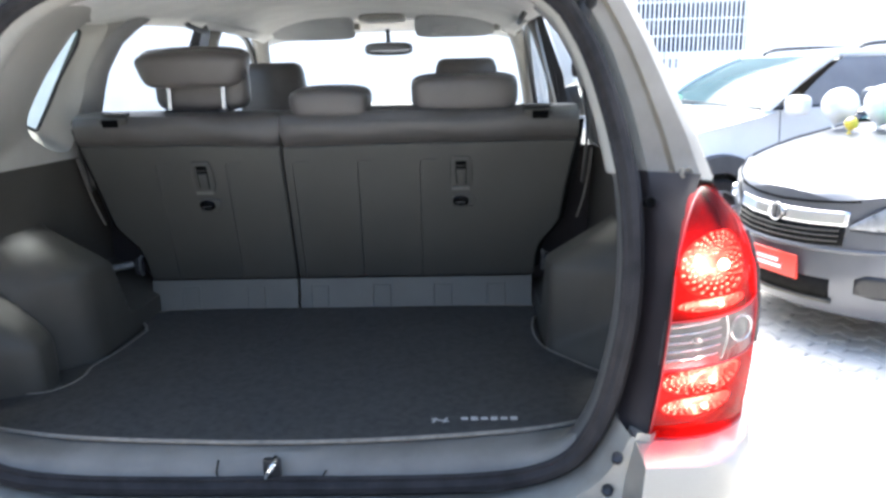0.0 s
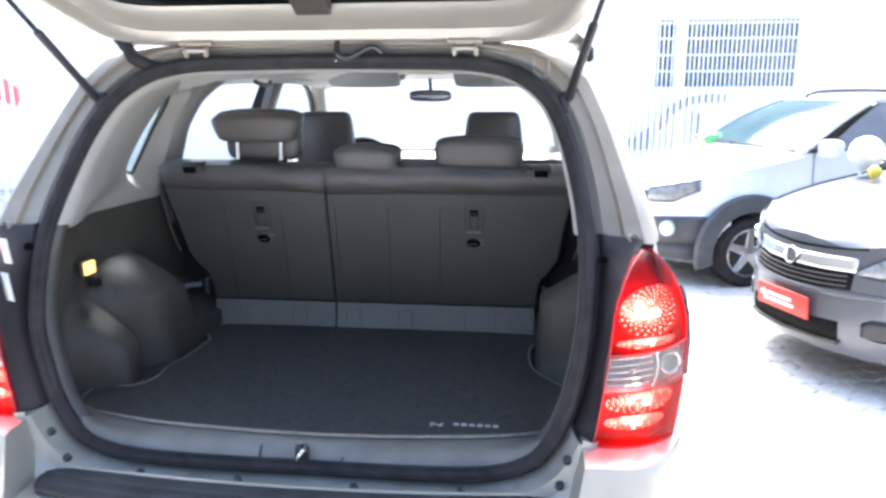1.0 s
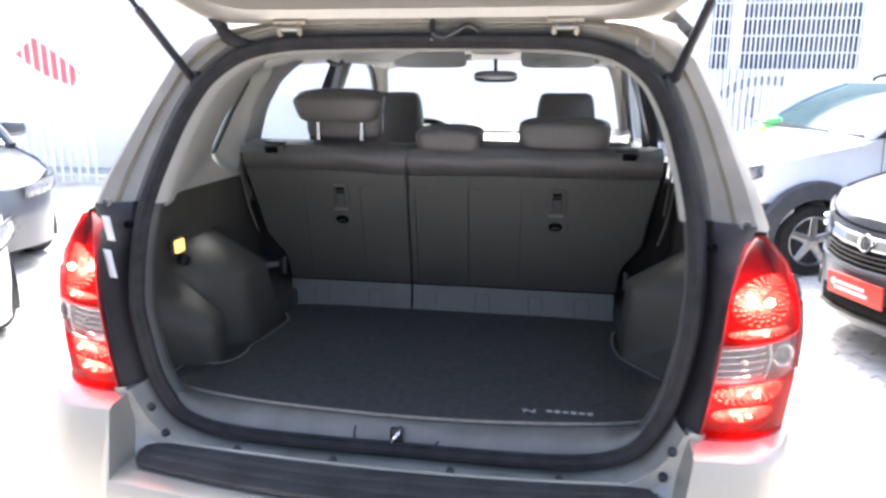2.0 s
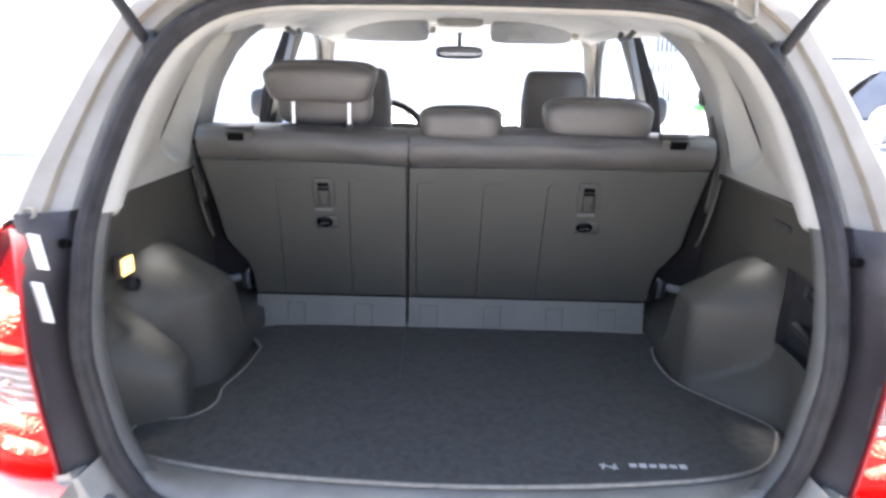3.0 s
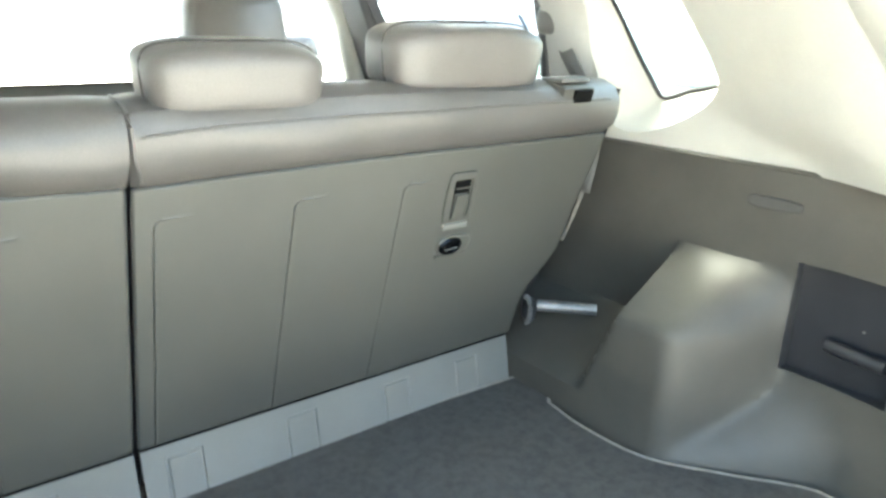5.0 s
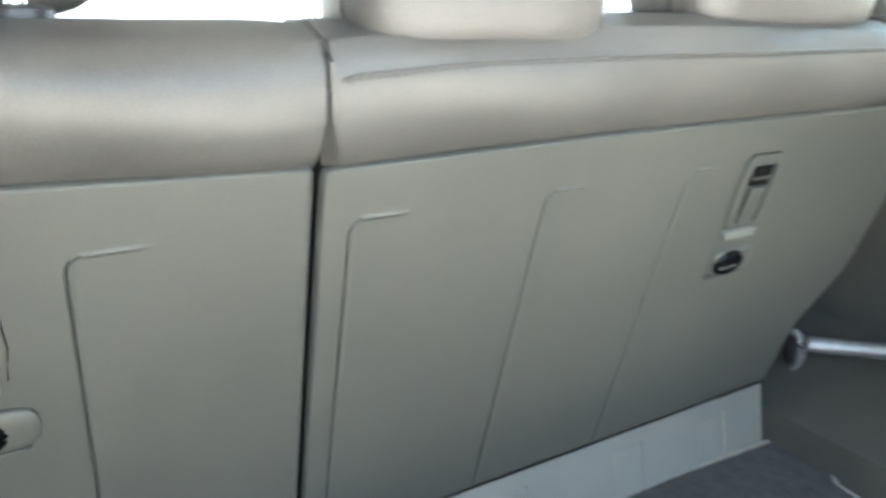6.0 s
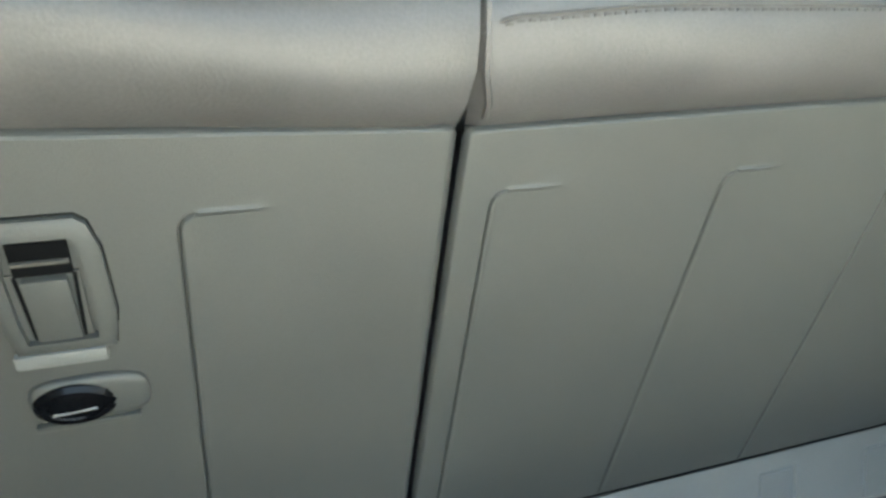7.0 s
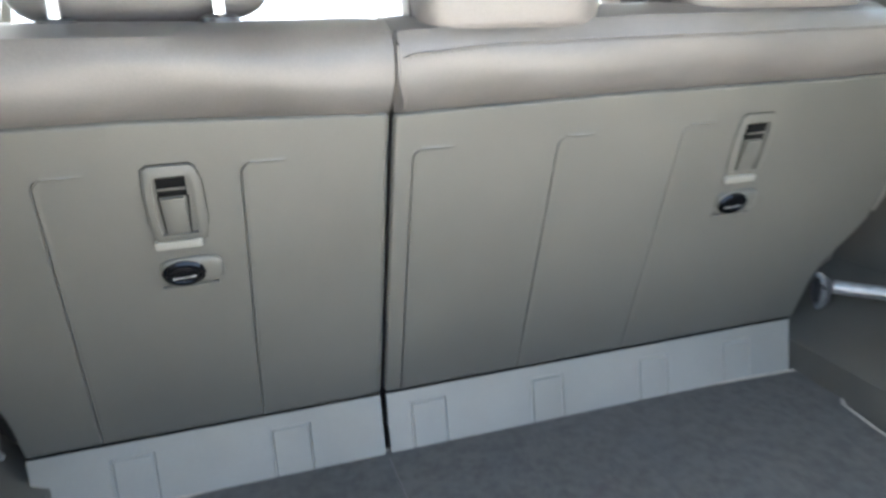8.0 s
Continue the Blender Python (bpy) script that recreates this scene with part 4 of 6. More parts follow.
    for y0, y1, nm in ((1.11, 1.70, "rear"), (1.80, 2.86, "front")):
        g_ = part("side_window", loft([[(sx * x + CX, y, z) for y in (y0 + 0.02 * s_, y1 - 0.01 * s_ - (0.40 * s_ / 4 if nm == "front" else 0))] for s_, (x, z) in enumerate(((0.75, 1.18), (0.72, 1.30), (0.69, 1.42), (0.655, 1.52), (0.632, 1.60)))], closed=False), WINDOW, suv, "clear side window")
        g_.visible_shadow = False
    part("outer_pillar", loft([[(sx * x + CX, y, z) for x, y, z in ((0.797, 0.50, 1.195), (0.735, 0.61, 1.37), (0.655, 0.70, 1.56), (0.59, 0.735, 1.64))],
                               [(sx * x + CX, y, z) for x, y, z in ((0.81, 0.70, 1.195), (0.745, 0.72, 1.37), (0.665, 0.76, 1.56), (0.62, 0.80, 1.645))]], closed=False), PAINT, suv)
    part("outer_rear_pillar", loft([[(sx * x + CX, y, z) for x, y, z in ((0.82, 0.90, 1.19), (0.75, 0.96, 1.37), (0.67, 1.02, 1.56), (0.62, 1.05, 1.645))],
                               [(sx * x + CX, y, z) for x, y, z in ((0.815, 1.12, 1.19), (0.75, 1.12, 1.37), (0.67, 1.16, 1.56), (0.62, 1.2, 1.66))]], closed=False), PAINT, suv)
    part("roof_side", loft([[(sx * x + CX, y, z) for y in steps(0.74, 2.5, 12)] for x, z in ((0.66, 1.60), (0.66, 1.63), (0.61, 1.675))], closed=False), PAINT, suv)
    part("door_card", loft([[(sx * x + CX, y, z) for y in steps(1.08, 3.0, 10)] for x, z in ((0.70, 0.40), (0.71, 0.80), (0.70, 1.05), (0.71, 1.17), (0.78, 1.19))], closed=False), TRIM_MID, suv)
    mirror = part("wing_mirror", pillow((sx * 0.945, 2.72, 1.265), (0.21, 0.10, 0.16), 0.6), BLACK, suv, "black wing mirror")
    part("mirror_arm", rod((sx * 0.80, 2.76, 1.17), (sx * 0.89, 2.74, 1.22), 0.025), BLACK, mirror)
    for yc in (0.92, 3.55):
        wheel = part("wheel", disc_stack((sx * 0.86, yc, 0.335), (sx, 0, 0), [(-0.21, 0.22), (-0.21, 0.30), (-0.18, 0.333), (-0.03, 0.333), (0.0, 0.30), (0.0, 0.22), (-0.02, 0.21)], 32), RUBBER, suv, "black tyre")
        part("rim", disc_stack((sx * 0.855, yc, 0.335), (sx, 0, 0), [(-0.06, 0.215), (-0.01, 0.215), (-0.03, 0.19), (-0.05, 0.06), (-0.02, 0.05), (-0.015, 0.03)], 24), STEEL, wheel)
        part("wheel_house", loft([[(sx * x, yc + 0.37 * math.cos(a), 0.33 + 0.37 * math.sin(a)) for a in steps(0, math.pi, 14)] for x in (0.862, 0.60)], closed=False), BLACK, suv)

part("under_body", box((CX, 2.2, 0.42), (1.38, 3.7, 0.30), 0.05), BLACK, suv)
part("bonnet", loft([[(f * lerp(y, [3.1, 3.9, 4.2, 4.28], [0.84, 0.82, 0.72, 0.60]) + CX, y, lerp(y, [3.1, 3.7, 4.1, 4.28], [1.115, 1.05, 0.95, 0.78]) - 0.03 * abs(f) ** 3) for f in steps(-1, 1, 12)] for y in (3.1, 3.3, 3.6, 3.9, 4.1, 4.2, 4.28)], closed=False), PAINT, suv, "silver beige bonnet")
part("front_bumper", loft([[(f * lerp(z, [0.25, 0.5, 0.8], [0.70, 0.74, 0.70]) + CX, 4.33 - 0.13 * f * f - 0.05 * abs(z - 0.5), z) for f in steps(-1, 1, 12)] for z in steps(0.25, 0.8, 6)], closed=False), PAINT, suv)
ws = part("windscreen", loft([[(f * w + CX, y + 0.05 * (1 - f * f), z) for f in steps(-1, 1, 8)] for y, z, w in ((2.42, 1.61, 0.58), (2.62, 1.51, 0.63), (2.88, 1.32, 0.69), (3.12, 1.13, 0.73))], closed=False), WINDOW, suv, "clear windscreen")
ws.visible_shadow = False
part("dashboard", loft([[(x + CX, y, z - 0.02 * (x / 0.7) ** 2) for x in steps(-0.70, 0.70, 12)] for y, z in ((2.45, 0.70), (2.40, 0.95), (2.46, 1.17), (2.54, 1.246), (2.72, 1.272), (2.98, 1.225), (3.14, 1.15))], closed=False), TRIM_DARK, suv, "dark dashboard")
part("dash_strip", loft([[(x + CX, y, z) for x in steps(-0.66, 0.68, 8)] for y, z in ((2.515, 1.232), (2.49, 1.214), (2.47, 1.20))], closed=False), STEEL, suv)
part("steering_wheel", tube([(-0.32 + 0.18 * math.cos(a), 2.36 - 0.06 * math.sin(a), 1.125 + 0.18 * math.sin(a)) for a in steps(0, 2 * math.pi * 27 / 28, 27)], 0.016, 8, True), BLACK, suv, "black steering wheel")
for xa, xb in ((-0.52, -0.14), (0.13, 0.49)):
    part("sun_visor", pillow(((xa + xb) / 2 + CX, 2.34, 1.613), (xb - xa, 0.14, 0.028), 0.35, Matrix.Rotation(radians(-35), 4, "X")), VISOR, suv, "pale folded sun visor")
part("visor_clip", pillow((0.505, 2.30, 1.600), (0.03, 0.03, 0.035), 0.6), TRIM_LIGHT, suv)
part("visor_clip", pillow((-0.115, 2.31, 1.615), (0.03, 0.03, 0.03), 0.6), TRIM_LIGHT, suv)
part("roof_console", pillow((CX - 0.005, 2.26, 1.642), (0.2, 0.16, 0.03), 0.4), TRIM_LIGHT, suv)
part("visor_label", box((0.27, 2.302, 1.592), (0.11, 0.002, 0.03), 0, Matrix.Rotation(radians(-35), 4, "X")), STICKER, suv)
vm = part("rear_view_mirror", pillow((0.003, 2.475, 1.525), (0.225, 0.04, 0.06), 0.55), BLACK, suv, "black rear view mirror")
part("mirror_face", pillow((0.003, 2.457, 1.525), (0.21, 0.012, 0.05), 0.45), MIRROR, vm)
part("mirror_stem", rod((0.003, 2.48, 1.55), (0.003, 2.46, 1.612), 0.010), BLACK, vm)
part("cabin_floor", box((CX, 1.95, 0.42), (1.4, 1.9, 0.04)), CARPET, suv)
part("front_console", box((CX, 2.1, 0.62), (0.22, 0.8, 0.38), 0.04), TRIM_DARK, suv)

# ---- rear seats ----
LEAN = math.atan2(0.113, 0.386)


def back_y(z):
    return 0.986 - (z - 0.83) * 0.113 / 0.386


O_Z = [0.78, 0.83, 0.90, 0.935, 0.965, 1.00, 1.10, 1.22, 1.31]
O_X = [0.540, 0.540, 0.543, 0.552, 0.578, 0.602, 0.615, 0.636, 0.640]


def seat_edge(sx, z):
    return sx * lerp(z, O_Z, O_X) + (-0.006 if sx < 0 else 0.0)


def split_shift(x, z):
    """The split between the sections leans a little."""
    return (0.0075 * (z - 0.83) / 0.386 - 0.0005) * max(0.0, 1 - abs(x + 0.125) / 0.03)


def groove(u, v):
    """Depth of a moulded groove that runs up at u = 0, turns through a rounded corner and fades out along v = 0."""
    R = 0.011
    if v < -R:
        s = u
    elif u < R:
        s = R - math.hypot(u - R, v + R)
    else:
        s = -v
    turned = ease(u, 0.004, 0.012) if v > -R else 0.0
    fade = 1 - ease(u, 0.038, 0.046)
    sunk = 0.0022 * max(0.0, 1 - abs(s) / 0.0011) - 0.0006 * max(0.0, 1 - abs(s - 0.0026) / 0.0020) * (s > 0)
    proud = 0.0014 * max(0.0, 1 - abs(s) / 0.0021)
    return (sunk * (1 - turned) - proud * turned) * fade


def rear_seat(name, sx, inner, ribs, latch_x, label):
    """One section of the folding rear bench: board, leather roll, flap strip, latch, belt guide, cushion."""
    seat = thing(name, (sx * 0.35, 1.15, 0.44), label, "car seat", "rear seat sections")
    lo_in, hi_in = inner

    def span(z):
        return (seat_edge(sx, z), hi_in) if sx < 0 else (lo_in, seat_edge(sx, z))
    fx = set()
    base = seat_edge(sx, 1.2)
    a0, a1 = (base, hi_in) if sx < 0 else (lo_in, base)
    for k in range(41):
        fx.add(round(a0 + (a1 - a0) * k / 40, 4))
    for r in ribs:
        for o in (-0.0024, -0.0014, -0.0007, 0.0, 0.0007, 0.0014, 0.0022, 0.0032, 0.0042, 0.0055, 0.007, 0.0085, 0.010, 0.012, 0.02, 0.032, 0.043, 0.048):
            fx.add(round(r + o, 4))
    fx.update(round(q, 5) for o in (0.0006, 0.0015, 0.0027, 0.004, 0.006, 0.008) for q in (a0 + o, a1 - o))
    us = sorted(x for x in fx if a0 <= x <= a1)
    rib_top = 1.175 if sx < 0 else 1.173
    vs = sorted(set(steps(0.834, 1.222, 30) + [rib_top + o for o in (0.0025, 0.0014, 0.0007, 0.0, -0.0007, -0.0014, -0.0024, -0.0034, -0.005, -0.0065, -0.008, -0.010, -0.012)] + [0.8352, 0.8365, 0.838, 0.840, 1.2213, 1.2203, 1.219, 1.2175, 1.216, 1.214]))

    def board(x, z):
        lo, hi = span(z)
        f = (x - a0) / (a1 - a0)
        px = x
        if abs(x) > 0.47:
            px = math.copysign(0.47 + (abs(x) - 0.47) * (abs(seat_edge(sx, z)) - 0.47) / (abs(base) - 0.47), x)
        px += split_shift(x, z) - 0.009 * (1.175 - z) / 0.34 * max(0.0, min(1.0, (x - a0) / 0.04, (a1 - x) / 0.04))
        d = 0.0
        for r in ribs:
            d += groove(x - r, z - rib_top)
        ex, ez, R = min(x - a0, a1 - x), min(z - 0.834, 1.222 - z), 0.008
        e = R - math.hypot(R - ex, R - ez) if ex < R and ez < R else min(ex, ez)
        d += 0.005 * max(0.0, 1 - max(e, 0.0) / 0.005) ** 2 + (0.02 if e < -0.0004 else 0.0)
        top = (1.2150 if sx < 0 else 1.2130) + (0.010 if sx < 0 else 0.005) * min(1.0, abs(x + 0.12) / 0.25)
        pz = z + (top - 1.222) * max(0.0, (z - 1.178) / 0.044)
        return (px, back_y(pz) + d, pz)
    part("seat_board", grid(us, vs, board), SEAT_PANEL, seat, "smooth grey seat back board", solid=0.0, angle=20)
    # leather roll along the top, wrapped over to the front
    prof = [(0.012, 1.200), (0.008, 1.2105), (0.0005, 1.216), (-0.009, 1.226), (-0.012, 1.244), (-0.010, 1.262), (-0.003, 1.280), (0.012, 1.296), (0.045, 1.307), (0.09, 1.309), (0.125, 1.298), (0.14, 1.27), (0.14, 1.15), (0.15, 0.95), (0.16, 0.80)]
    n = 40
    rows = []
    for k in range(n + 1):
        f = k / n
        lo, hi = span(1.25)
        x = lo + (hi - lo) * f
        q = min(f, 1 - f) * (hi - lo)
        r = max(0.0, 1 - q / (0.012 if sx > 0 and f < 0.5 else 0.028)) ** 2
        row = []
        for j, (dy, z) in enumerate(prof):
            by = 0.873 - (z - 1.216) * 0.113 / 0.386
            pinch = 0.016 * r * (1 if 1 < j < 11 else 0.2)
            wob = 0.0022 * math.sin(x * 23 + j * 0.9) * (1 if 1 < j < 9 else 0)
            cy, cz = 0.05, 1.262
            tuck = (0.0095 - 0.0075 * ease(z, 1.214, 1.25)) * max(0.0, 1 - (x - lo) / 0.06) if sx > 0 else 0.003 * ease(z, 1.22, 1.25) * max(0.0, 1 - (hi - x) / 0.05)
            row.append((x + tuck + 0.007 * max(0.0, 1 - abs(x + 0.125) / 0.03), by + dy + (cy - dy) * pinch * 12 * 0.3 + wob, z + (0.010 if sx < 0 else 0.005) * min(1.0, abs(x + 0.12) / 0.25) * (j < 6) + (cz - z) * pinch * 6 * 0.5 + 0.003 * math.sin(x * 9) * (j > 6 and j < 11)))
        rows.append(row)
    part("leather_roll", loft(rows, closed=False, cap=False), LEATHER, seat, "padded grey leather top of the seat back")
    if sx > 0:
        cap_ = rows[0][1:11]
        part("roll_end", loft([cap_, [(x * 0.5 + (lo_in + 0.002) * 0.5, y + 0.004, z) for x, y, z in cap_], [(lo_in + 0.002, y + 0.014, z - 0.001) for x, y, z in cap_]], closed=False), LEATHER, seat)
        part("roll_welt", tube([(x + 0.001, y - 0.0004, z) for x, y, z in rows[0][2:11]], 0.0022, 6), LEATHER, seat)
    part("seat_side", loft([[(seat_edge(sx, z), back_y(z) + w, z) for z in steps(0.80, 1.29, 12)] for w in (0.004, 0.06, 0.14)], closed=False), BLACK, seat)
    part("seat_side", loft([[((hi_in if sx < 0 else lo_in) + split_shift(-0.125, min(z, 1.216)), back_y(z) + w, z) for z in steps(0.78, 1.285, 12)] for w in (0.004, 0.06, 0.14)], closed=False), BLACK, seat)
    part("edge_felt", loft([[(seat_edge(sx, z) + sx * o, back_y(z) + w, z) for z in steps(0.86, 1.27, 20)] for o, w in ((-0.002, 0.004), (0.007, 0.007), (0.015, 0.018), (0.017, 0.05))], closed=False), FELT, seat, "dark felt edge of the seat back")
    # stitching
    if sx > 0:
        def on_roll(x, zq):
            k = min(range(n + 1), key=lambda i: abs(rows[i][4][0] - x))
            col = rows[k][2:9]
            return lerp(zq, [p[2] for p in col], [p[1] for p in col])

        def seam_z(x):
            return 1.2715 + 0.006 * ease(x, -0.112, 0.0) - 0.004 * max(0.0, 1 - (x - a0 - 0.012) / 0.012)
        line = [x for x in np.arange(a0 + 0.008, a1 - 0.02, 0.006)]
        bm = bmesh.new()
        for x in line:
            z = seam_z(x) - 0.0026
            box((x, on_roll(x, z) - 0.0003, z), (0.0034, 0.0012, 0.0013), bm=bm)
        tagged(part("stitching", bm, STITCH, seat, smooth=False), kind="stuff")
        part("roll_seam", tube([(x, on_roll(x, seam_z(x)) + 0.0002, seam_z(x)) for x in line], 0.0014, 6), LEATHER, seat)
    # pale flap strip at the foot of the board
    s0, s1 = (-0.548, -0.129) if sx < 0 else (-0.121, 0.534)

    def strip(x, z):
        d = 0.0
        for tx in ((-0.46, -0.272) if sx < 0 else (-0.088, 0.088, 0.262, 0.41)):
            if tx - 0.0012 < x < tx + 0.0012 or tx + 0.046 < x < tx + 0.0485:
                if z < 0.812:
                    d = 0.002
            if 0.8105 < z < 0.8135 and tx <= x <= tx + 0.048:
                d = 0.002
        return (x, 0.972 + (z - 0.748) * 0.17 + d, z)
    tx_all = set(steps(s0, s1, 24))
    for tx in ((-0.46, -0.272) if sx < 0 else (-0.088, 0.088, 0.262, 0.41)):
        for o in (-0.0025, -0.001, 0.001, 0.0025, 0.0455, 0.047, 0.048, 0.05):
            tx_all.add(tx + o)
    part("flap_strip", grid(sorted(tx_all), [0.746, 0.76, 0.78, 0.80, 0.8095, 0.811, 0.813, 0.8145, 0.822, 0.8316], strip), SEAT_STRIP, seat, "pale grey hinged flap strip", angle=20)
    part("flap_gap", box(((s0 + s1) / 2, 0.994, 0.8326), (s1 - s0, 0.012, 0.0026)), HOLE, seat)
    # release latch and anchor cover
    turn = Matrix.Rotation(LEAN, 4, "X")

    def on_board(x, z, out=0.0):
        return Vector((x, back_y(z) - out * math.cos(LEAN), z - out * math.sin(LEAN)))
    bez = bmesh.new()
    outer = [(-0.024, -0.042), (0.026, -0.042), (0.0295, -0.02), (0.0285, 0.02), (0.024, 0.036), (0.019, 0.040), (-0.021, 0.040), (-0.0265, 0.036), (-0.029, 0.01), (-0.0285, -0.02)]
    inner_ = [(-0.017, -0.034), (0.018, -0.034), (0.0195, -0.02), (0.0185, 0.02), (0.0165, 0.028), (0.014, 0.030), (-0.015, 0.030), (-0.018, 0.027), (-0.0195, 0.01), (-0.019, -0.02)]

    def rim(pts_, out):
        return [on_board(latch_x + 0.003 + px * 0.96, 1.141 + pz * 0.98, out) for px, pz in pts_]
    rise = 1.0 if sx < 0 else 0.45
    skin(bez, [rim(outer, -0.001), rim(outer, 0.004 * rise), rim([(a * 0.9, b * 0.93) for a, b in outer], 0.006 * rise), rim(inner_, 0.006 * rise), rim(inner_, -0.0015)])
    bezel = part("latch_bezel", bez, SEAT_PANEL, seat, "grey release latch surround")
    part("latch_slot", box(on_board(latch_x + 0.002, 1.158, 0.001), (0.027, 0.003, 0.020), 0, turn), HOLE, bezel)
    part("latch_bed", box(on_board(latch_x, 1.125, 0.0005), (0.036, 0.002, 0.050), 0, turn), SEAT_PANEL, bezel)
    part("latch_lever", box(on_board(latch_x + 0.002, 1.1265, 0.0022), (0.022, 0.006, 0.044), 0.002, turn @ Matrix.Rotation(radians(4), 4, "X")), SEAT_PANEL, bezel)
    for e_ in (-1, 1):
        part("lever_gap", box(on_board(latch_x + 0.002 + e_ * 0.0126, 1.126, 0.0012), (0.0020, 0.0016, 0.046), 0, turn @ Matrix.Rotation(e_ * radians(3), 4, "Y")), HOLE, bezel)
    part("latch_edge", box(on_board(latch_x + 0.002, 1.1565, 0.0030), (0.026, 0.003, 0.0022), 0.0006, turn), TRIM_DARK, bezel)
    part("bezel_gap", tube(rim([(q * 1.01, w * 1.01) for q, w in outer], -0.0004), 0.0009, 6, True), HOLE, bezel)
    part("latch_step", box(on_board(latch_x, 1.096, 0.003), (0.046, 0.007, 0.010), 0.0025, turn), SEAT_STRIP, bezel)
    an = part("anchor_surround", pillow(on_board(latch_x + 0.008, 1.062, 0.001), (0.064, 0.010, 0.034), 0.6, turn), SEAT_PANEL, seat, "oval anchor surround")
    part("anchor_socket", tube([on_board(latch_x + 0.0175 * math.cos(a), 1.0615 + 0.0105 * math.sin(a), 0.004) for a in steps(0, 2 * math.pi * 23 / 24, 23)], 0.0048, 8, True), SOCKET, an, "black anchor socket")
    part("anchor_hole", pillow(on_board(latch_x, 1.0615, 0.0055), (0.036, 0.006, 0.022), 0.8, turn), SOCKET, an)
    part("anchor_bar", rod(on_board(latch_x - 0.012, 1.0575, 0.0075), on_board(latch_x + 0.011, 1.059, 0.0075), 0.0012), DULL_STEEL, an)
    part("anchor_lip", box(on_board(latch_x + 0.004, 1.0435, 0.0015), (0.056, 0.006, 0.004), 0.001, turn), SEAT_PANEL, an)
    # belt guide at the outer top corner
    gx = sx * 0.535
    g = part("belt_guide", box((gx, 0.8775, 1.276), (0.070, 0.050, 0.056), 0.008, turn), TRIM_DARK, seat, "grey belt guide")
    part("guide_slot", box((gx + 0.006 * sx, 0.8515, 1.284), (0.040, 0.014, 0.020), 0.003, turn), HOLE, g)
    part("guide_lid", box((gx, 0.880, 1.306), (0.062, 0.045, 0.006), 0.002), TRIM_MID, g)
    lo, hi = (-0.64, hi_in) if sx < 0 else (lo_in, 0.64)
    part("seat_cushion", box(((lo + hi) / 2, 1.28, 0.62), (hi - lo, 0.46, 0.36), 0.06), LEATHER, seat)
    return seat


def headrest(seat, x, z, w, h, posts, y=0.845, depth=0.115, tilt=8, taper=0.04):
    hr = part("headrest", pillow((x, y, z), (w, depth, h), 0.42, Matrix.Rotation(radians(tilt), 4, "X"), nu=36, nv=18, sag=0.006, taper=taper), LEATHER_HEAD, seat, "padded grey leather headrest")
    part("headrest_seam", tube([(x - w / 2 * math.copysign(abs(math.cos(a)) ** 0.42, math.cos(a)) * 1.001, y - 0.012, z + h / 2 * math.copysign(abs(math.sin(a)) ** 0.42, math.sin(a)) * 1.001) for a in steps(0, 2 * math.pi * 35 / 36, 35)], 0.0016, 5, True), STITCH, hr)
    if posts:
        for px in posts:
            part("headrest_post", rod((px, y - 0.004, 1.30), (px, y, z), 0.0065), CHROME, hr, "chrome headrest post")
    for px in (posts or (x - 0.06, x + 0.06)):
        part("post_sleeve", disc_stack((px, y - 0.004, 1.302), (0, 0, 1), [(-0.004, 0.02), (0.008, 0.019), (0.011, 0.012)], 14), BLACK, hr)
    return hr


narrow = rear_seat("rear_seat", -1, (None, -0.1268), (-0.455, -0.27), -0.338, "narrow grey rear seat section with raised headrest")
wide = rear_seat("rear_seat", 1, (-0.1228, None), (-0.095, 0.074, 0.237), 0.340, "wide grey rear seat section with two lowered headrests")
high = headrest(narrow, -0.340, 1.420, 0.272, 0.090, (-0.412, -0.271), y=0.925, tilt=14, taper=0.10)
part("headrest_front_pad", pillow((-0.340, 0.975, 1.375), (0.245, 0.075, 0.14), 0.42), LEATHER_HEAD, high)
headrest(wide, 0.012, 1.326, 0.202, 0.074, None, y=0.908)
headrest(wide, 0.354, 1.342, 0.268, 0.092, None, y=0.925)

# ---- front seats ----
for sx, x0, lab in ((-1, -0.372, "grey leather driver seat with tall headrest"), (1, 0.362, "grey leather passenger seat with tall headrest")):
    fs = thing("front_seat", (x0, 2.0, 0.44), lab, "car seat", "front seats")
    part("backrest", pillow((x0, 1.87, 0.92), (0.50, 0.17, 0.56), 0.38, Matrix.Rotation(radians(14), 4, "X")), LEATHER, fs)
    part("cushion", pillow((x0, 2.15, 0.66), (0.50, 0.52, 0.20), 0.4), LEATHER, fs)
    part("base", box((x0, 2.15, 0.52), (0.42, 0.42, 0.16), 0.02), BLACK, fs)
    hr = part("headrest", loft([[(x0 + a * wd, 1.80 + b * dp - 0.02 * (z - 1.3), z) for a, b in ((-1, -0.6), (-0.85, -1), (0.85, -1), (1, -0.6), (1, 0.6), (0.85, 1), (-0.85, 1), (-1, 0.6))] for z, wd, dp in ((1.13, 0.11, 0.03), (1.15, 0.126, 0.045), (1.24, 0.125, 0.05), (1.34, 0.122, 0.052), (1.42, 0.112, 0.048), (1.443, 0.103, 0.04), (1.452, 0.085, 0.025))], cap=True), LEATHER_HEAD, fs, "tall padded headrest", angle=60)
    for dx in (-0.06, 0.06):
        part("headrest_post", rod((x0 + dx, 1.82, 1.08), (x0 + dx, 1.80, 1.16), 0.006), CHROME, hr)

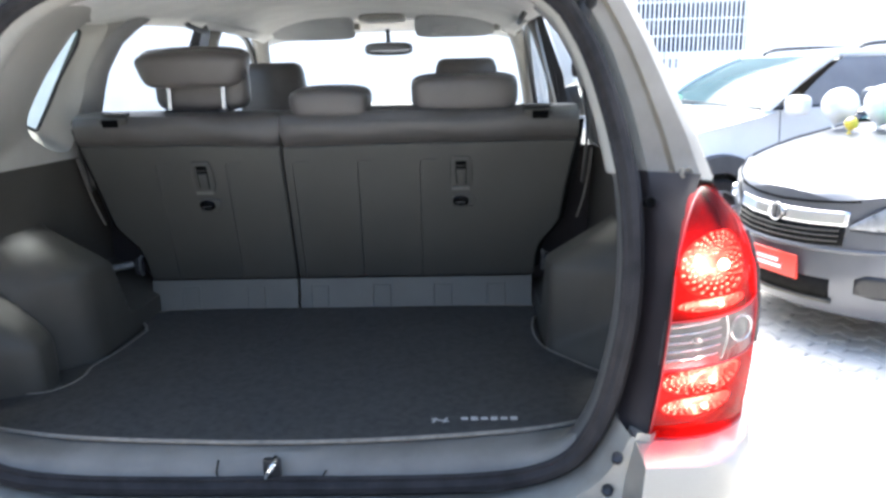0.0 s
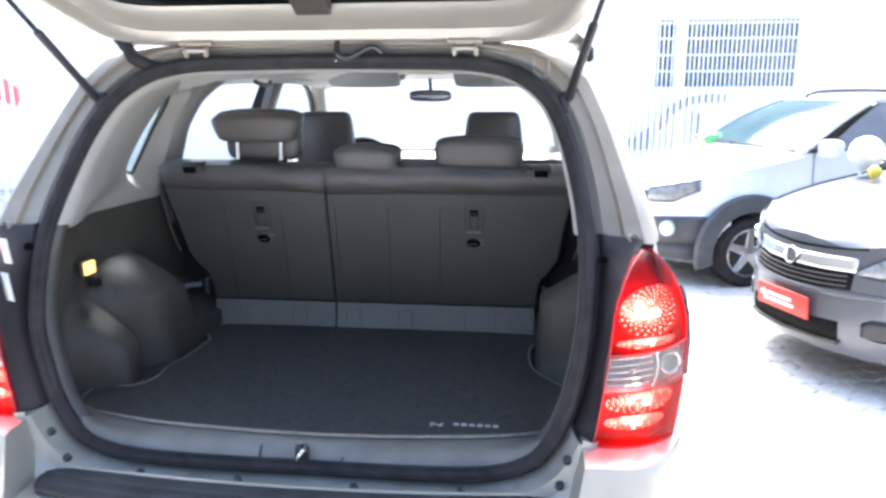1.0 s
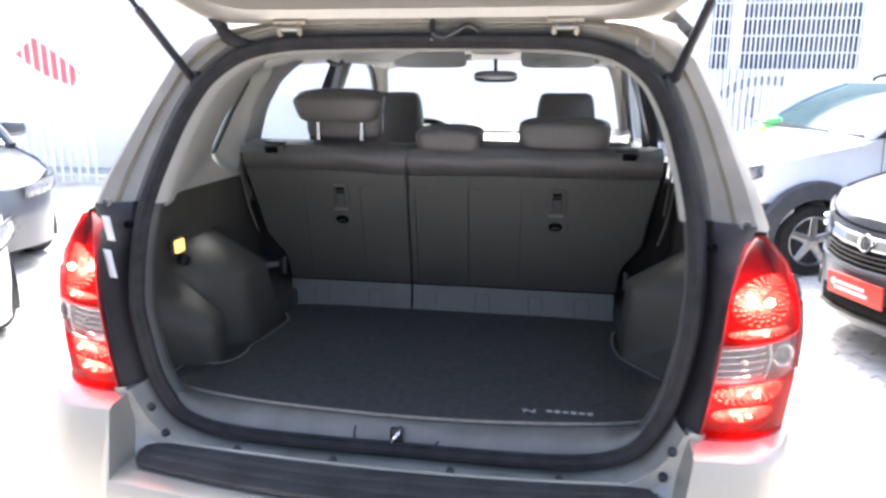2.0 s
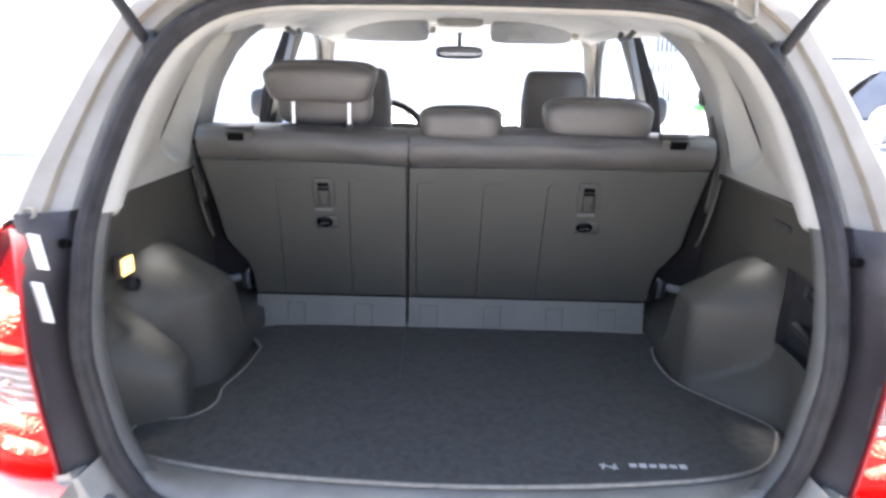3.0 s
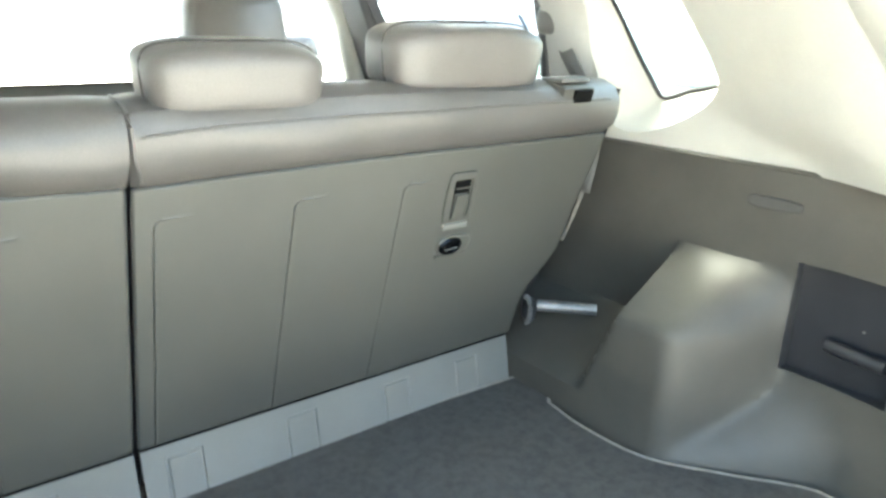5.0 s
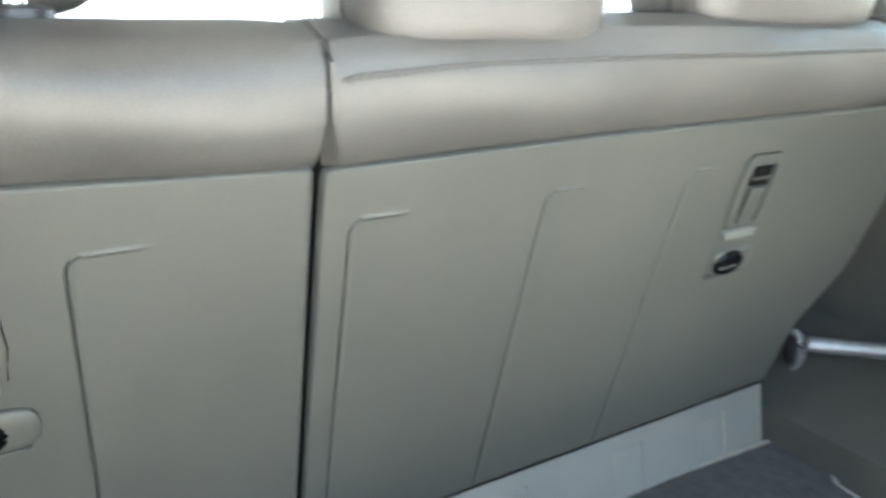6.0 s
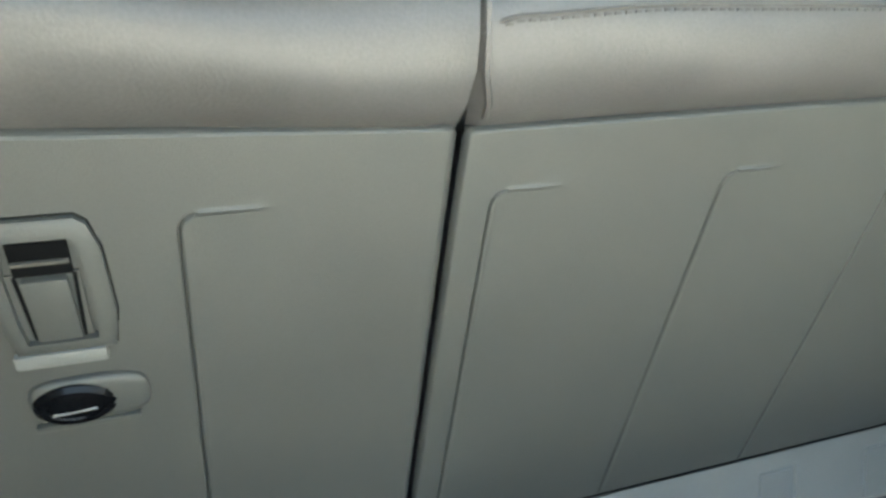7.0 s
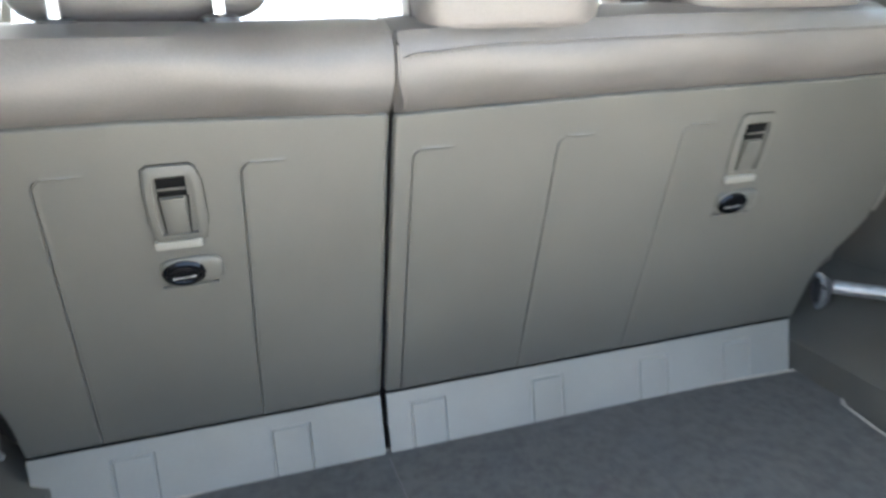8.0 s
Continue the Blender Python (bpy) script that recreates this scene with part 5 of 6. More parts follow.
# ---- carpet mat ----
MAT = [(0.538, 0.966), (0.528, 0.86), (0.518, 0.77), (0.532, 0.655), (0.60, 0.552), (0.668, 0.455), (0.645, 0.38), (0.60, 0.315), (0.54, 0.278), (0.42, 0.248), (0.20, 0.222), (0.0, 0.214), (-0.20, 0.222), (-0.36, 0.236), (-0.48, 0.258),
       (-0.57, 0.285), (-0.618, 0.33), (-0.628, 0.385), (-0.60, 0.415), (-0.545, 0.425), (-0.512, 0.46), (-0.503, 0.51), (-0.512, 0.57), (-0.495, 0.66), (-0.49, 0.80), (-0.488, 0.966)]
mat_thing = thing("cargo_mat", (0.02, 0.6, 0.736), "dark carpet cargo mat with pale piped edge on the load floor", "car mat")
edge = smoothed([(x, y, 0) for x, y in MAT], 4, True)
bm = prism([(p.x, p.y) for p in edge], 0.7365, 0.7495, "z")
bmesh.ops.triangulate(bm, faces=[f for f in bm.faces if len(f.verts) > 4])
part("carpet", bm, CARPET, mat_thing, smooth=False)
part("mat_seam", tube([(-0.127, 0.962, 0.7496), (-0.124, 0.80, 0.7497), (-0.118, 0.64, 0.7496)], 0.0016, 6), STITCH, mat_thing)
part("piping", tube([(p.x, p.y, 0.747) for p in edge], 0.0042, 8, True), PIPING, mat_thing, "beige piped edge")
bm = bmesh.new()
for dx, dy, w, d in ((0.0, 0.0, 0.034, 0.003), (-0.010, 0.0, 0.004, 0.018), (0.010, 0.0, 0.004, 0.018)):
    box((0.298 + dx, 0.287 + dy, 0.7503), (w, d, 0.0016), 0, Matrix.Rotation(radians(-18), 4, "Z"), bm=bm)
part("emblem", bm, EMBROIDERY, mat_thing, "pale embroidered emblem", smooth=False)
for k in range(6):
    part("letter_bar", box((0.344 + 0.0185 * k, 0.293, 0.7503), (0.013, 0.012 if k % 2 else 0.009, 0.0016), 0), EMBROIDERY, mat_thing, smooth=False)

# ---- the yard ----
PAVER = mat("concrete_paver", (0.70, 0.66, 0.60), 0.85, 0, 0.10, 5.0, 0.5, 160)
GROUND = mat("pale_sandy_joint", (0.46, 0.44, 0.40), 0.95, 0, 0.15, 3.0, 0.5, 120)
WHITE = mat("white_wall_paint", (0.90, 0.88, 0.85), 0.85, 0, 0.04, 1.2, 0.2, 60)
WHITE_METAL = mat("white_metal_paint", (0.86, 0.86, 0.86), 0.45, 0, 0.05, 6.0)
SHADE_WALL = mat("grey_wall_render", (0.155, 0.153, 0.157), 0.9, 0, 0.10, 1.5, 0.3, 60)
DARK_ROOM = mat("dim_glazing", (0.10, 0.10, 0.115), 0.35, 0, 0.2, 2.0)
RED = mat("red_sheet", (0.68, 0.16, 0.17), 0.5, 0, 0.08, 4.0)
PLATE_RED = mat("red_dealer_card", (0.62, 0.045, 0.03), 0.45, 0, 0.08, 9.0)
PLATE_WHITE = mat("white_print", (0.8, 0.8, 0.8), 0.5)
GREY_PAINT = mat("steel_grey_car_paint", (0.115, 0.118, 0.130), 0.34, 0.4, 0.05, 3.0, coat=0.35)
WHITE_PAINT = mat("white_car_paint", (0.78, 0.78, 0.78), 0.28, 0, 0.03, 3.0, coat=0.8)
SILVER_PAINT = mat("grey_car_paint", (0.075, 0.082, 0.094), 0.28, 0.2, 0.04, 3.0, coat=0.8)
CLADDING = mat("grey_cladding", (0.07, 0.07, 0.075), 0.6, 0, 0.15, 8.0)
CAR_GLASS = mat("dark_car_glass", (0.035, 0.07, 0.078), 0.06, 0, 0.1, 2.0, spec=0.12)
SIDE_GLASS = mat("grey_car_side_glass", (0.20, 0.185, 0.18), 0.12, 0, 0.1, 2.0, spec=0.5)
HEADLIGHT = mat("headlight_reflector", (0.20, 0.205, 0.215), 0.28, 0.1, 0.2, 25.0, coat=1.0)
FOG_LENS = mat("pale_fog_lens", (0.72, 0.73, 0.74), 0.2, 0, 0.05, 30.0, coat=0.5)
BALLOON_WHITE = mat("white_balloon", (0.82, 0.82, 0.80), 0.3, 0, 0.03, 4.0, coat=0.4)
BALLOON_GREEN = mat("green_balloon", (0.10, 0.62, 0.12), 0.3, 0, 0.03, 4.0, coat=0.4)
BALLOON_YELLOW = mat("yellow_balloon", (0.80, 0.62, 0.05), 0.3, 0, 0.03, 4.0, coat=0.4)

bm = bmesh.new()
skin(bm, [[(-400, -400, -0.012), (400, -400, -0.012)], [(-400, 400, -0.012), (400, 400, -0.012)]], closed=False)
ground = setting("ground", bm, GROUND, "pale yard ground with sandy joints")

# walls round the yard
bm = bmesh.new()
for a, b in (((-14.2, 10.0), (2.5, 10.25)), ((2.5, 10.0), (4.64, 10.25)), ((4.64, 10.0), (14.2, 10.25))):
    if a[0] == 2.5:
        box(((a[0] + b[0]) / 2, 10.125, 0.855), (b[0] - a[0], 0.25, 1.71), bm=bm)
        box(((a[0] + b[0]) / 2, 10.125, 3.36), (b[0] - a[0], 0.25, 1.28), bm=bm)
    else:
        box(((a[0] + b[0]) / 2, 10.125, 2.0), (b[0] - a[0], 0.25, 4.0), bm=bm)
setting("wall_north", bm, WHITE, "white painted yard wall")
setting("wall_west", box((-14.1, 1.75, 2.0), (0.2, 16.5, 4.0)), WHITE, "white painted yard wall")
setting("wall_east", box((14.1, 1.75, 2.0), (0.2, 16.5, 4.0)), WHITE, "white painted yard wall")
# Unseen wall, added behind the camera; its height and grey hold back light.
setting("wall_south", box((0, -6.6, 1.6), (28.4, 0.2, 3.2)), SHADE_WALL, "unseen plain grey wall, added to dim light from behind")

# barred window in the wall
win = tagged(new("window_1"), "barred window with white bars in the white wall", "window", kind="structure")
win.location = (3.7, 10.0, 1.71)
INVERSE[win.name] = Matrix.Translation(-Vector(win.location))
part("pane", box((3.57, 10.20, 2.21), (2.14, 0.02, 1.02)), DARK_ROOM, win)
for x, w in ((2.84, 0.16), (4.60, 0.10)):
    part("window_post", box((x, 10.0, 2.21), (w, 0.06, 1.02), 0.004), WHITE_METAL, win)
for z in (1.72, 1.96, 2.20, 2.44, 2.66):
    part("window_rail", box((3.57, 9.985, z), (2.14, 0.02, 0.026)), WHITE_METAL, win, smooth=False)
for k in range(32):
    x = 2.53 + k * 0.0665
    part("window_bar", box((x, 10.0, 2.21), (0.022, 0.03, 1.02)), WHITE_METAL, win, smooth=False)

# white fences with a red sheet behind one


def fence(at, length, z0, z1, gap, label):
    f = thing("fence", (at[0], at[1], 0), label, "fence")
    n = int(length / gap)
    for k in range(n + 1):
        part("fence_bar", box((at[0] + k * gap, at[1], (z0 + z1) / 2), (0.03, 0.03, z1 - z0)), WHITE_METAL, f, smooth=False)
    for z in (z0 + 0.12, (z0 + z1) / 2, z1 - 0.12):
        part("fence_rail", box((at[0] + length / 2, at[1] + 0.025, z), (length + 0.1, 0.03, 0.04)), WHITE_METAL, f, smooth=False)
    return f


gate_fence = thing("gate", (2.9, 9.7, 0), "white barred gate with arched dim panels before the white wall", "gate")
GATE_GREY = mat("dim_gate_backing", (0.34, 0.34, 0.355), 0.6, 0, 0.1, 4.0)
ARCH = [(2.54, 1.10), (2.56, 1.30), (2.66, 1.43), (2.80, 1.53), (2.98, 1.59), (3.2, 1.62), (3.5, 1.62), (3.5, 1.49), (3.2, 1.50), (3.0, 1.47), (2.84, 1.40), (2.74, 1.32), (2.66, 1.22), (2.63, 1.10)]
part("arched_panel", prism(ARCH, 9.70, 9.72, "y"), GATE_GREY, gate_fence, smooth=False)
part("side_panel", prism([(1.95, 0.76), (2.42, 0.80), (2.46, 1.18), (2.36, 1.10), (2.2, 0.98), (1.95, 0.93)], 9.70, 9.72, "y"), GATE_GREY, gate_fence, smooth=False)
part("middle_panel", prism([(3.02, 1.05), (3.14, 1.03), (3.14, 1.32), (3.02, 1.36)], 9.70, 9.72, "y"), GATE_GREY, gate_fence, smooth=False)
for k in range(18):
    x = 1.97 + 0.09 * k
    part("gate_bar", box((x, 9.67, 0.85), (0.045, 0.03, 1.7)), WHITE_METAL, gate_fence, smooth=False)
fence((-7.75, 8.2), 1.4, 0.0, 2.3, 0.14, "white vertical bar fence with a red sheet behind")
sign = thing("red_banner", (-6.9, 8.22, 1.43), "red diamond shaped sheet hung behind white fence bars", "banner")
part("sheet", prism([(-7.61, 1.88), (-7.29, 2.12), (-6.95, 1.9), (-6.58, 1.63), (-6.74, 1.43), (-7.2, 1.6)], 8.213, 8.222, "y"), RED, sign, smooth=False)


# ---- parked cars ----


# how far a nose falls back at parts of its half width
BLUNT = ([0, 0.34, 0.56, 0.68, 0.79, 0.89, 0.985], [-0.02, 0.0, 0.06, 0.12, 0.20, 0.32, 0.60])
POINTED = ([0, 0.25, 0.42, 0.55, 0.68, 0.80, 0.90, 0.985], [-0.02, 0.0, 0.045, 0.10, 0.185, 0.31, 0.47, 0.76])


def car(name, m, label, paint, length, width, height, hood, cowl, screen_top, roof_end, tail, clad=False, rail=False, hub=0.31, bow=None, rake=1.0, arch=0.055, mirror=(0.30, 0.10)):
    """A parked car, nose at the origin, running back along +x. Heights and lengths in metres."""
    c = placed(name, m, label, "car", "parked cars")
    w2 = width / 2
    ya, yb = hood[2], length - 0.85
    ra = hub + arch
    bow = bow or BLUNT
    xs_ = sorted(set([0.32, 0.40] + [round(ya + ra * math.cos(a), 3) for a in steps(0, math.pi, 16)] + [round(yb + ra * math.cos(a), 3) for a in steps(0, math.pi, 16)] + [1.5, 1.8, 2.1, 2.4, 2.7, length - 0.3, length - 0.12, length - 0.03]))

    def top(x):
        return lerp(x, [0.0, 0.10, 0.3, cowl[0], length - 0.5, length - 0.1, length], [hood[0] - 0.05, hood[0], hood[0] + 0.07, cowl[1], cowl[1] + 0.03, tail, tail - 0.1])

    def half(x):
        return w2 * lerp(x, list(bow[1][1:]) + [1.2, length - 0.8, length - 0.3, length - 0.1, length], list(bow[0][1:]) + [1, 1, 0.96, 0.88, 0.8])

    def nose_x(y):
        return lerp(y / w2, *bow)
    for sy in (1, -1):
        cols = []
        for x in xs_:
            bot = 0.22
            for xc in (ya, yb):
                if abs(x - xc) <= ra + 1e-4:
                    bot = max(bot, hub + math.sqrt(max(0, ra * ra - (x - xc) ** 2)))
            t = top(x) - 0.03
            cols.append([(x, sy * (half(x) - 0.05 * ease(z, 0.62, 1.0) - 0.03 * ease(z, 0.45, 0.2)), z) for z in [bot + (t - bot) * f for f in steps(0, 1, 8)]])
        part("body_side", loft(cols, closed=False), paint, c)
        for xc in (ya, yb):
            wh = part("wheel", disc_stack((xc, sy * (w2 - 0.005), hub), (0, sy, 0), [(-0.2, hub * 0.68), (-0.2, hub * 0.92), (-0.17, hub), (-0.03, hub), (-0.004, hub * 0.93), (0.0, hub * 0.7), (-0.02, hub * 0.66)], 32), RUBBER, c, "black tyre")
            part("rim", disc_stack((xc, sy * (w2 - 0.012), hub), (0, sy, 0), [(-0.08, hub * 0.64), (0.0, hub * 0.69), (0.004, hub * 0.66), (-0.02, hub * 0.62), (-0.09, hub * 0.60), (-0.09, 0.02)], 28), STEEL, wh)
            for k in range(5):
                a = k * 2 * math.pi / 5 + 0.3
                p1 = Vector((xc + math.cos(a) * hub * 0.63, sy * (w2 - 0.028), hub + math.sin(a) * hub * 0.63))
                part("spoke", tube([(xc, sy * (w2 - 0.03), hub), p1], [0.045, 0.03], 8, flat=0.45, up=(0, 1, 0)), STEEL, wh)
            part("hub_cap", disc_stack((xc, sy * (w2 - 0.03), hub), (0, sy, 0), [(0, 0.045), (0.02, 0.04), (0.024, 0.02)], 16), STEEL, wh)
            part("wheel_house", loft([[(xc + (ra + 0.005) * math.cos(a), y, hub + (ra + 0.005) * math.sin(a)) for a in steps(-0.3, math.pi + 0.3, 16)] for y in (sy * (w2 - 0.02), sy * (w2 - 0.32))], closed=False), BLACK, c)
            if clad:
                part("arch_cladding", loft([[(xc + (ra + d) * math.cos(a), sy * (half(xc) - 0.012 + o), hub + (ra + d) * math.sin(a)) for a in steps(-0.25, math.pi + 0.25, 20)] for d, o in ((-0.04, -0.05), (-0.03, 0.034), (0.10, 0.032), (0.115, -0.01))], closed=False), CLADDING, c, "grey wheel arch cladding")
        if clad:
            part("door_cladding", box(((ya + yb) / 2, sy * (w2 - 0.012), 0.34), (yb - ya - 2 * ra, 0.03, 0.2), 0.01), CLADDING, c)
        part("mirror", pillow((cowl[0] + mirror[0], sy * (w2 + 0.09), cowl[1] + mirror[1]), (0.12, 0.22, 0.15), 0.6), paint, c, "painted wing mirror")
        part("door_line", tube([(cowl[0] + 0.05, sy * (half(1.5) - 0.005), 0.35), (cowl[0] + 0.05, sy * (half(1.5) - 0.045), cowl[1] - 0.03)], 0.003, 5), HOLE, c)
        part("door_line", tube([(cowl[0] + 1.1, sy * (half(1.5) - 0.005), 0.35), (cowl[0] + 1.1, sy * (half(1.5) - 0.045), cowl[1] - 0.02)], 0.003, 5), HOLE, c)
    fr = [[(x, half(x) * f * 0.985, top(x) - 0.05 * abs(f) ** 3) for f in steps(-1, 1, 14)] for x in (0.0, 0.03, 0.08, 0.15, 0.3, 0.5, 0.75, cowl[0] * 0.9, cowl[0])]
    part("bonnet", loft(fr, closed=False), paint, c, "painted bonnet")
    fb = []
    def nose_top(y):
        return top(max(0.0, nose_x(y))) - 0.048 * min(1.0, y / (0.34 * w2)) ** 3
    for s_ in steps(0, 1, 12):
        row = []
        for f in steps(-1, 1, 24):
            y = abs(f) * 0.96 * w2
            z = 0.2 + (nose_top(y) - 0.2) * s_
            bulge = -0.05 * math.sin(math.pi * min(1.0, 1.02 * s_ ** rake))
            row.append((nose_x(y) + bulge * (1 - abs(f) ** 2), f * 0.96 * w2 * (1 - 0.03 * ease(z, 0.45, 0.2)), z))
        fb.append(row)
    part("front_bumper", loft(fb, closed=False), paint, c, "painted front bumper")
    part("boot", loft([[(x, half(x) * f * 0.98, top(x) - 0.04 * abs(f) ** 3) for f in steps(-1, 1, 10)] for x in (roof_end + 0.15, length - 0.4, length - 0.15, length)], closed=False), paint, c)
    part("rear_panel", loft([[(length, half(length) * f, z) for f in steps(-1, 1, 6)] for z in (0.25, 0.5, tail - 0.1)], closed=False), paint, c)
    part("under_body", box((length / 2, 0, 0.30), (length - 0.5, width - 0.5, 0.2), 0.02), BLACK, c)
    # cabin
    zr, bw, rw = height, w2 - 0.07, w2 - 0.24
    A, B, C, D = (cowl[0] - 0.05, cowl[1] - 0.02), (screen_top, zr - 0.06), (roof_end, zr - 0.06), (length - (0.35 if tail < 1 else 0.12), cowl[1])
    part("roof_panel", loft([[(x, rw * f * k, zr - 0.07 + 0.07 * e - 0.05 * abs(f) ** 3) for f in steps(-1, 1, 10)] for x, k, e in [(screen_top - 0.03, 0.98, 0.0), (screen_top + 0.1, 1.0, 0.5), (screen_top + 0.4, 1.02, 1.0), ((screen_top + roof_end) / 2 + 0.2, 1.02, 1.0), (roof_end - 0.2, 1.0, 0.7), (roof_end + 0.03, 0.97, 0.0)]], closed=False), paint, c, "painted roof")
    def bowed(h):
        return h + 0.10 * math.sin(math.pi * h)
    part("windscreen", loft([[(A[0] + (B[0] - A[0]) * h - (0.056 - 0.036 * h) * (1 - f * f), f * (bw * 0.97 + (rw * 0.96 - bw * 0.97) * h), A[1] + (B[1] - A[1]) * bowed(h)) for f in steps(-1, 1, 8)] for h in steps(0, 1, 5)], closed=False), CAR_GLASS, c, "dark glossy windscreen")
    part("wiper", tube([(A[0] - 0.09 - 0.02 * k, -0.5 * bw + 0.27 * bw * k, A[1] + 0.012 + 0.012 * k) for k in range(4)], 0.009, 6), BLACK, c, "black wiper blade")
    part("wiper", tube([(A[0] - 0.10 - 0.01 * k, 0.1 * bw + 0.25 * bw * k, A[1] + 0.014 + 0.010 * k) for k in range(4)], 0.009, 6), BLACK, c, "black wiper blade")
    part("rear_glass", loft([[(a[0], k * f, a[1]) for f in steps(-1, 1, 6)] for a, k in ((C, rw * 0.96), (D, bw * 0.95))], closed=False), CAR_GLASS, c)
    for sy in (1, -1):
        def q(t, h):
            x0 = A[0] + (B[0] - A[0]) * h
            x1 = D[0] + (C[0] - D[0]) * h
            return Vector((x0 + (x1 - x0) * t, sy * (bw + (rw - bw) * h + 0.02 * math.sin(h * math.pi)), A[1] + (B[1] - A[1]) * bowed(h)))
        part("pillar", tube([q(0.0, h) for h in steps(-0.02, 1.0, 6)], 0.04, 8), paint, c)
        part("pillar", tube([q(1.0, h) for h in steps(-0.02, 1.0, 6)], 0.05, 8), paint, c)
        part("roof_edge", tube([q(t, 1.0) for t in steps(0, 1, 8)], 0.035, 8), paint, c)
        part("waist_strip", tube([q(t, 0.0) for t in steps(0, 1, 8)], 0.018, 6), BLACK, c)
        for t0, t1 in ((0.08, 0.42), (0.45, 0.76), (0.79, 0.95)):
            part("side_glass", loft([[q(t, h) for t in steps(t0, t1, 4)] for h in steps(0.03, 0.96, 5)], closed=False), SIDE_GLASS, c, "dark side window")
        for t in (0.435, 0.775):
            part("pillar", tube([q(t, h) for h in steps(0, 1.0, 5)], 0.022, 6), BLACK, c)
        if rail:
            part("roof_bar", tube(smoothed([(screen_top + 0.25, sy * (rw - 0.03), zr - 0.06), (screen_top + 0.38, sy * (rw - 0.03), zr + 0.02), (roof_end - 0.5, sy * (rw - 0.03), zr + 0.03), (roof_end - 0.25, sy * (rw - 0.04), zr - 0.05)], 5), 0.018, 8), BLACK, c, "black roof rail")
    return c


def nose_bow(y):
    """How far the rounded nose falls back at y off the middle."""
    return lerp(abs(y) / 0.85, [0, 0.34, 0.56, 0.68, 0.79, 0.89, 0.985], [0.0, 0.035, 0.10, 0.165, 0.24, 0.36, 0.62])


def headlight(c, sy, ys, low, high, out, label="clear headlight", face=None):
    """A lens that follows the rounded nose, with a dark surround."""
    def at(y, t, o):
        z0, z1 = lerp(y, ys, low), lerp(y, ys, high)
        return ((face(y, z0 + (z1 - z0) * t) if face else nose_bow(y)) - o - 0.012 * math.sin(t * math.pi), sy * (y + 0.02 * (y - ys[0])), z0 + (z1 - z0) * t)
    cols = steps(ys[0], ys[-1], 10)
    hl = part("headlight", loft([[at(y, t, out) for y in cols] for t in steps(0, 1, 6)], closed=False), HEADLIGHT, c, label, solid=-0.02)
    ring = [at(y, 0, out) for y in cols] + [at(y, 1, out) for y in cols[::-1]]
    part("headlight_rim", tube(ring, 0.006, 6, True), BLACK, hl)
    return hl


# grey saloon
saloon = car("saloon_car", pose(2.03, 2.74, 0, 0, 0, 18.4), "grey saloon car with a red card in its plate holder", GREY_PAINT, 4.4, 1.70, 1.46, (0.845, 0, 0.90), (1.28, 1.09), 2.0, 3.1, 0.98, hub=0.30, bow=POINTED, rake=0.6)


def saloon_face(y, z):
    """Front surface of the saloon's pointed nose."""
    a = abs(y)
    x0 = lerp(a / 0.85, *POINTED)
    brow = lerp(max(0.0, x0), [0, 0.1, 0.3, 1.28], [0.795, 0.845, 0.915, 1.09]) - 0.048 * min(1.0, a / 0.289) ** 3
    s_ = min(1.0, max(0.0, (z - 0.2) / (brow - 0.2)))
    return x0 - 0.05 * math.sin(math.pi * min(1.0, 1.02 * s_ ** 0.6)) * (1 - min(1.0, a / 0.816) ** 2)


def nose_strip(name, y1, zs, out, material, label="", thick=0.02, rise=0.0):
    """A band across the nose, y1 wide to each side; its ends may rise."""
    def at(y, z):
        z = z + rise * (y / y1) ** 2
        return (saloon_face(y, z) - out, y, z)
    return part(name, loft([[at(y, z) for y in steps(-y1, y1, 22)] for z in zs], closed=False), material, saloon, label, solid=-thick)


nose_strip("grille", 0.37, (0.636, 0.650, 0.692, 0.706), 0.012, CHROME, "broad chrome grille bar", 0.025, 0.012)
nose_strip("grille_bed", 0.36, (0.535, 0.58, 0.628), 0.005, FELT, "black grille opening", 0.01, 0.018)
for z in (0.556, 0.582, 0.606):
    part("grille_slat", tube([(saloon_face(y, z) - 0.010, y, z + 0.018 * (y / 0.35) ** 2) for y in steps(-0.34, 0.34, 14)], 0.005, 6), TRIM_DARK, saloon)
nose_strip("bumper_crease", 0.66, (0.508, 0.520, 0.530), 0.012, GREY_PAINT, "body coloured lip under the grille", 0.02, 0.03)
nose_strip("lower_grille", 0.33, (0.275, 0.32, 0.375), 0.006, FELT, "black lower air intake", 0.01, 0.004)
nose_strip("front_lip", 0.345, (0.256, 0.264, 0.274), 0.020, TRIM_DARK, "dark front lip", 0.02, 0.004)
part("bonnet_gap", tube([(saloon_face(y, 0.742) - 0.004, y, 0.742 + 0.03 * (y / 0.40) ** 2) for y in steps(-0.40, 0.40, 18)], 0.006, 6), HOLE, saloon)
bx_ = saloon_face(0, 0.672) - 0.018
badge = part("badge", disc_stack((bx_, 0, 0.672), (-1, 0, 0), [(0, 0.050), (0.008, 0.048), (0.010, 0.039), (0.004, 0.035), (0.004, 0.012)], 24), CHROME, saloon, "round chrome badge")
for y in (-0.018, 0.018):
    part("badge_bar", box((bx_ - 0.010, y, 0.672), (0.006, 0.008, 0.054), 0.002), DULL_STEEL, badge)
card = part("plate_card", box((-0.084, 0.0, 0.418), (0.014, 0.40, 0.125), 0.004, Matrix.Rotation(radians(-6), 4, "Y")), PLATE_RED, saloon, "red dealer card")
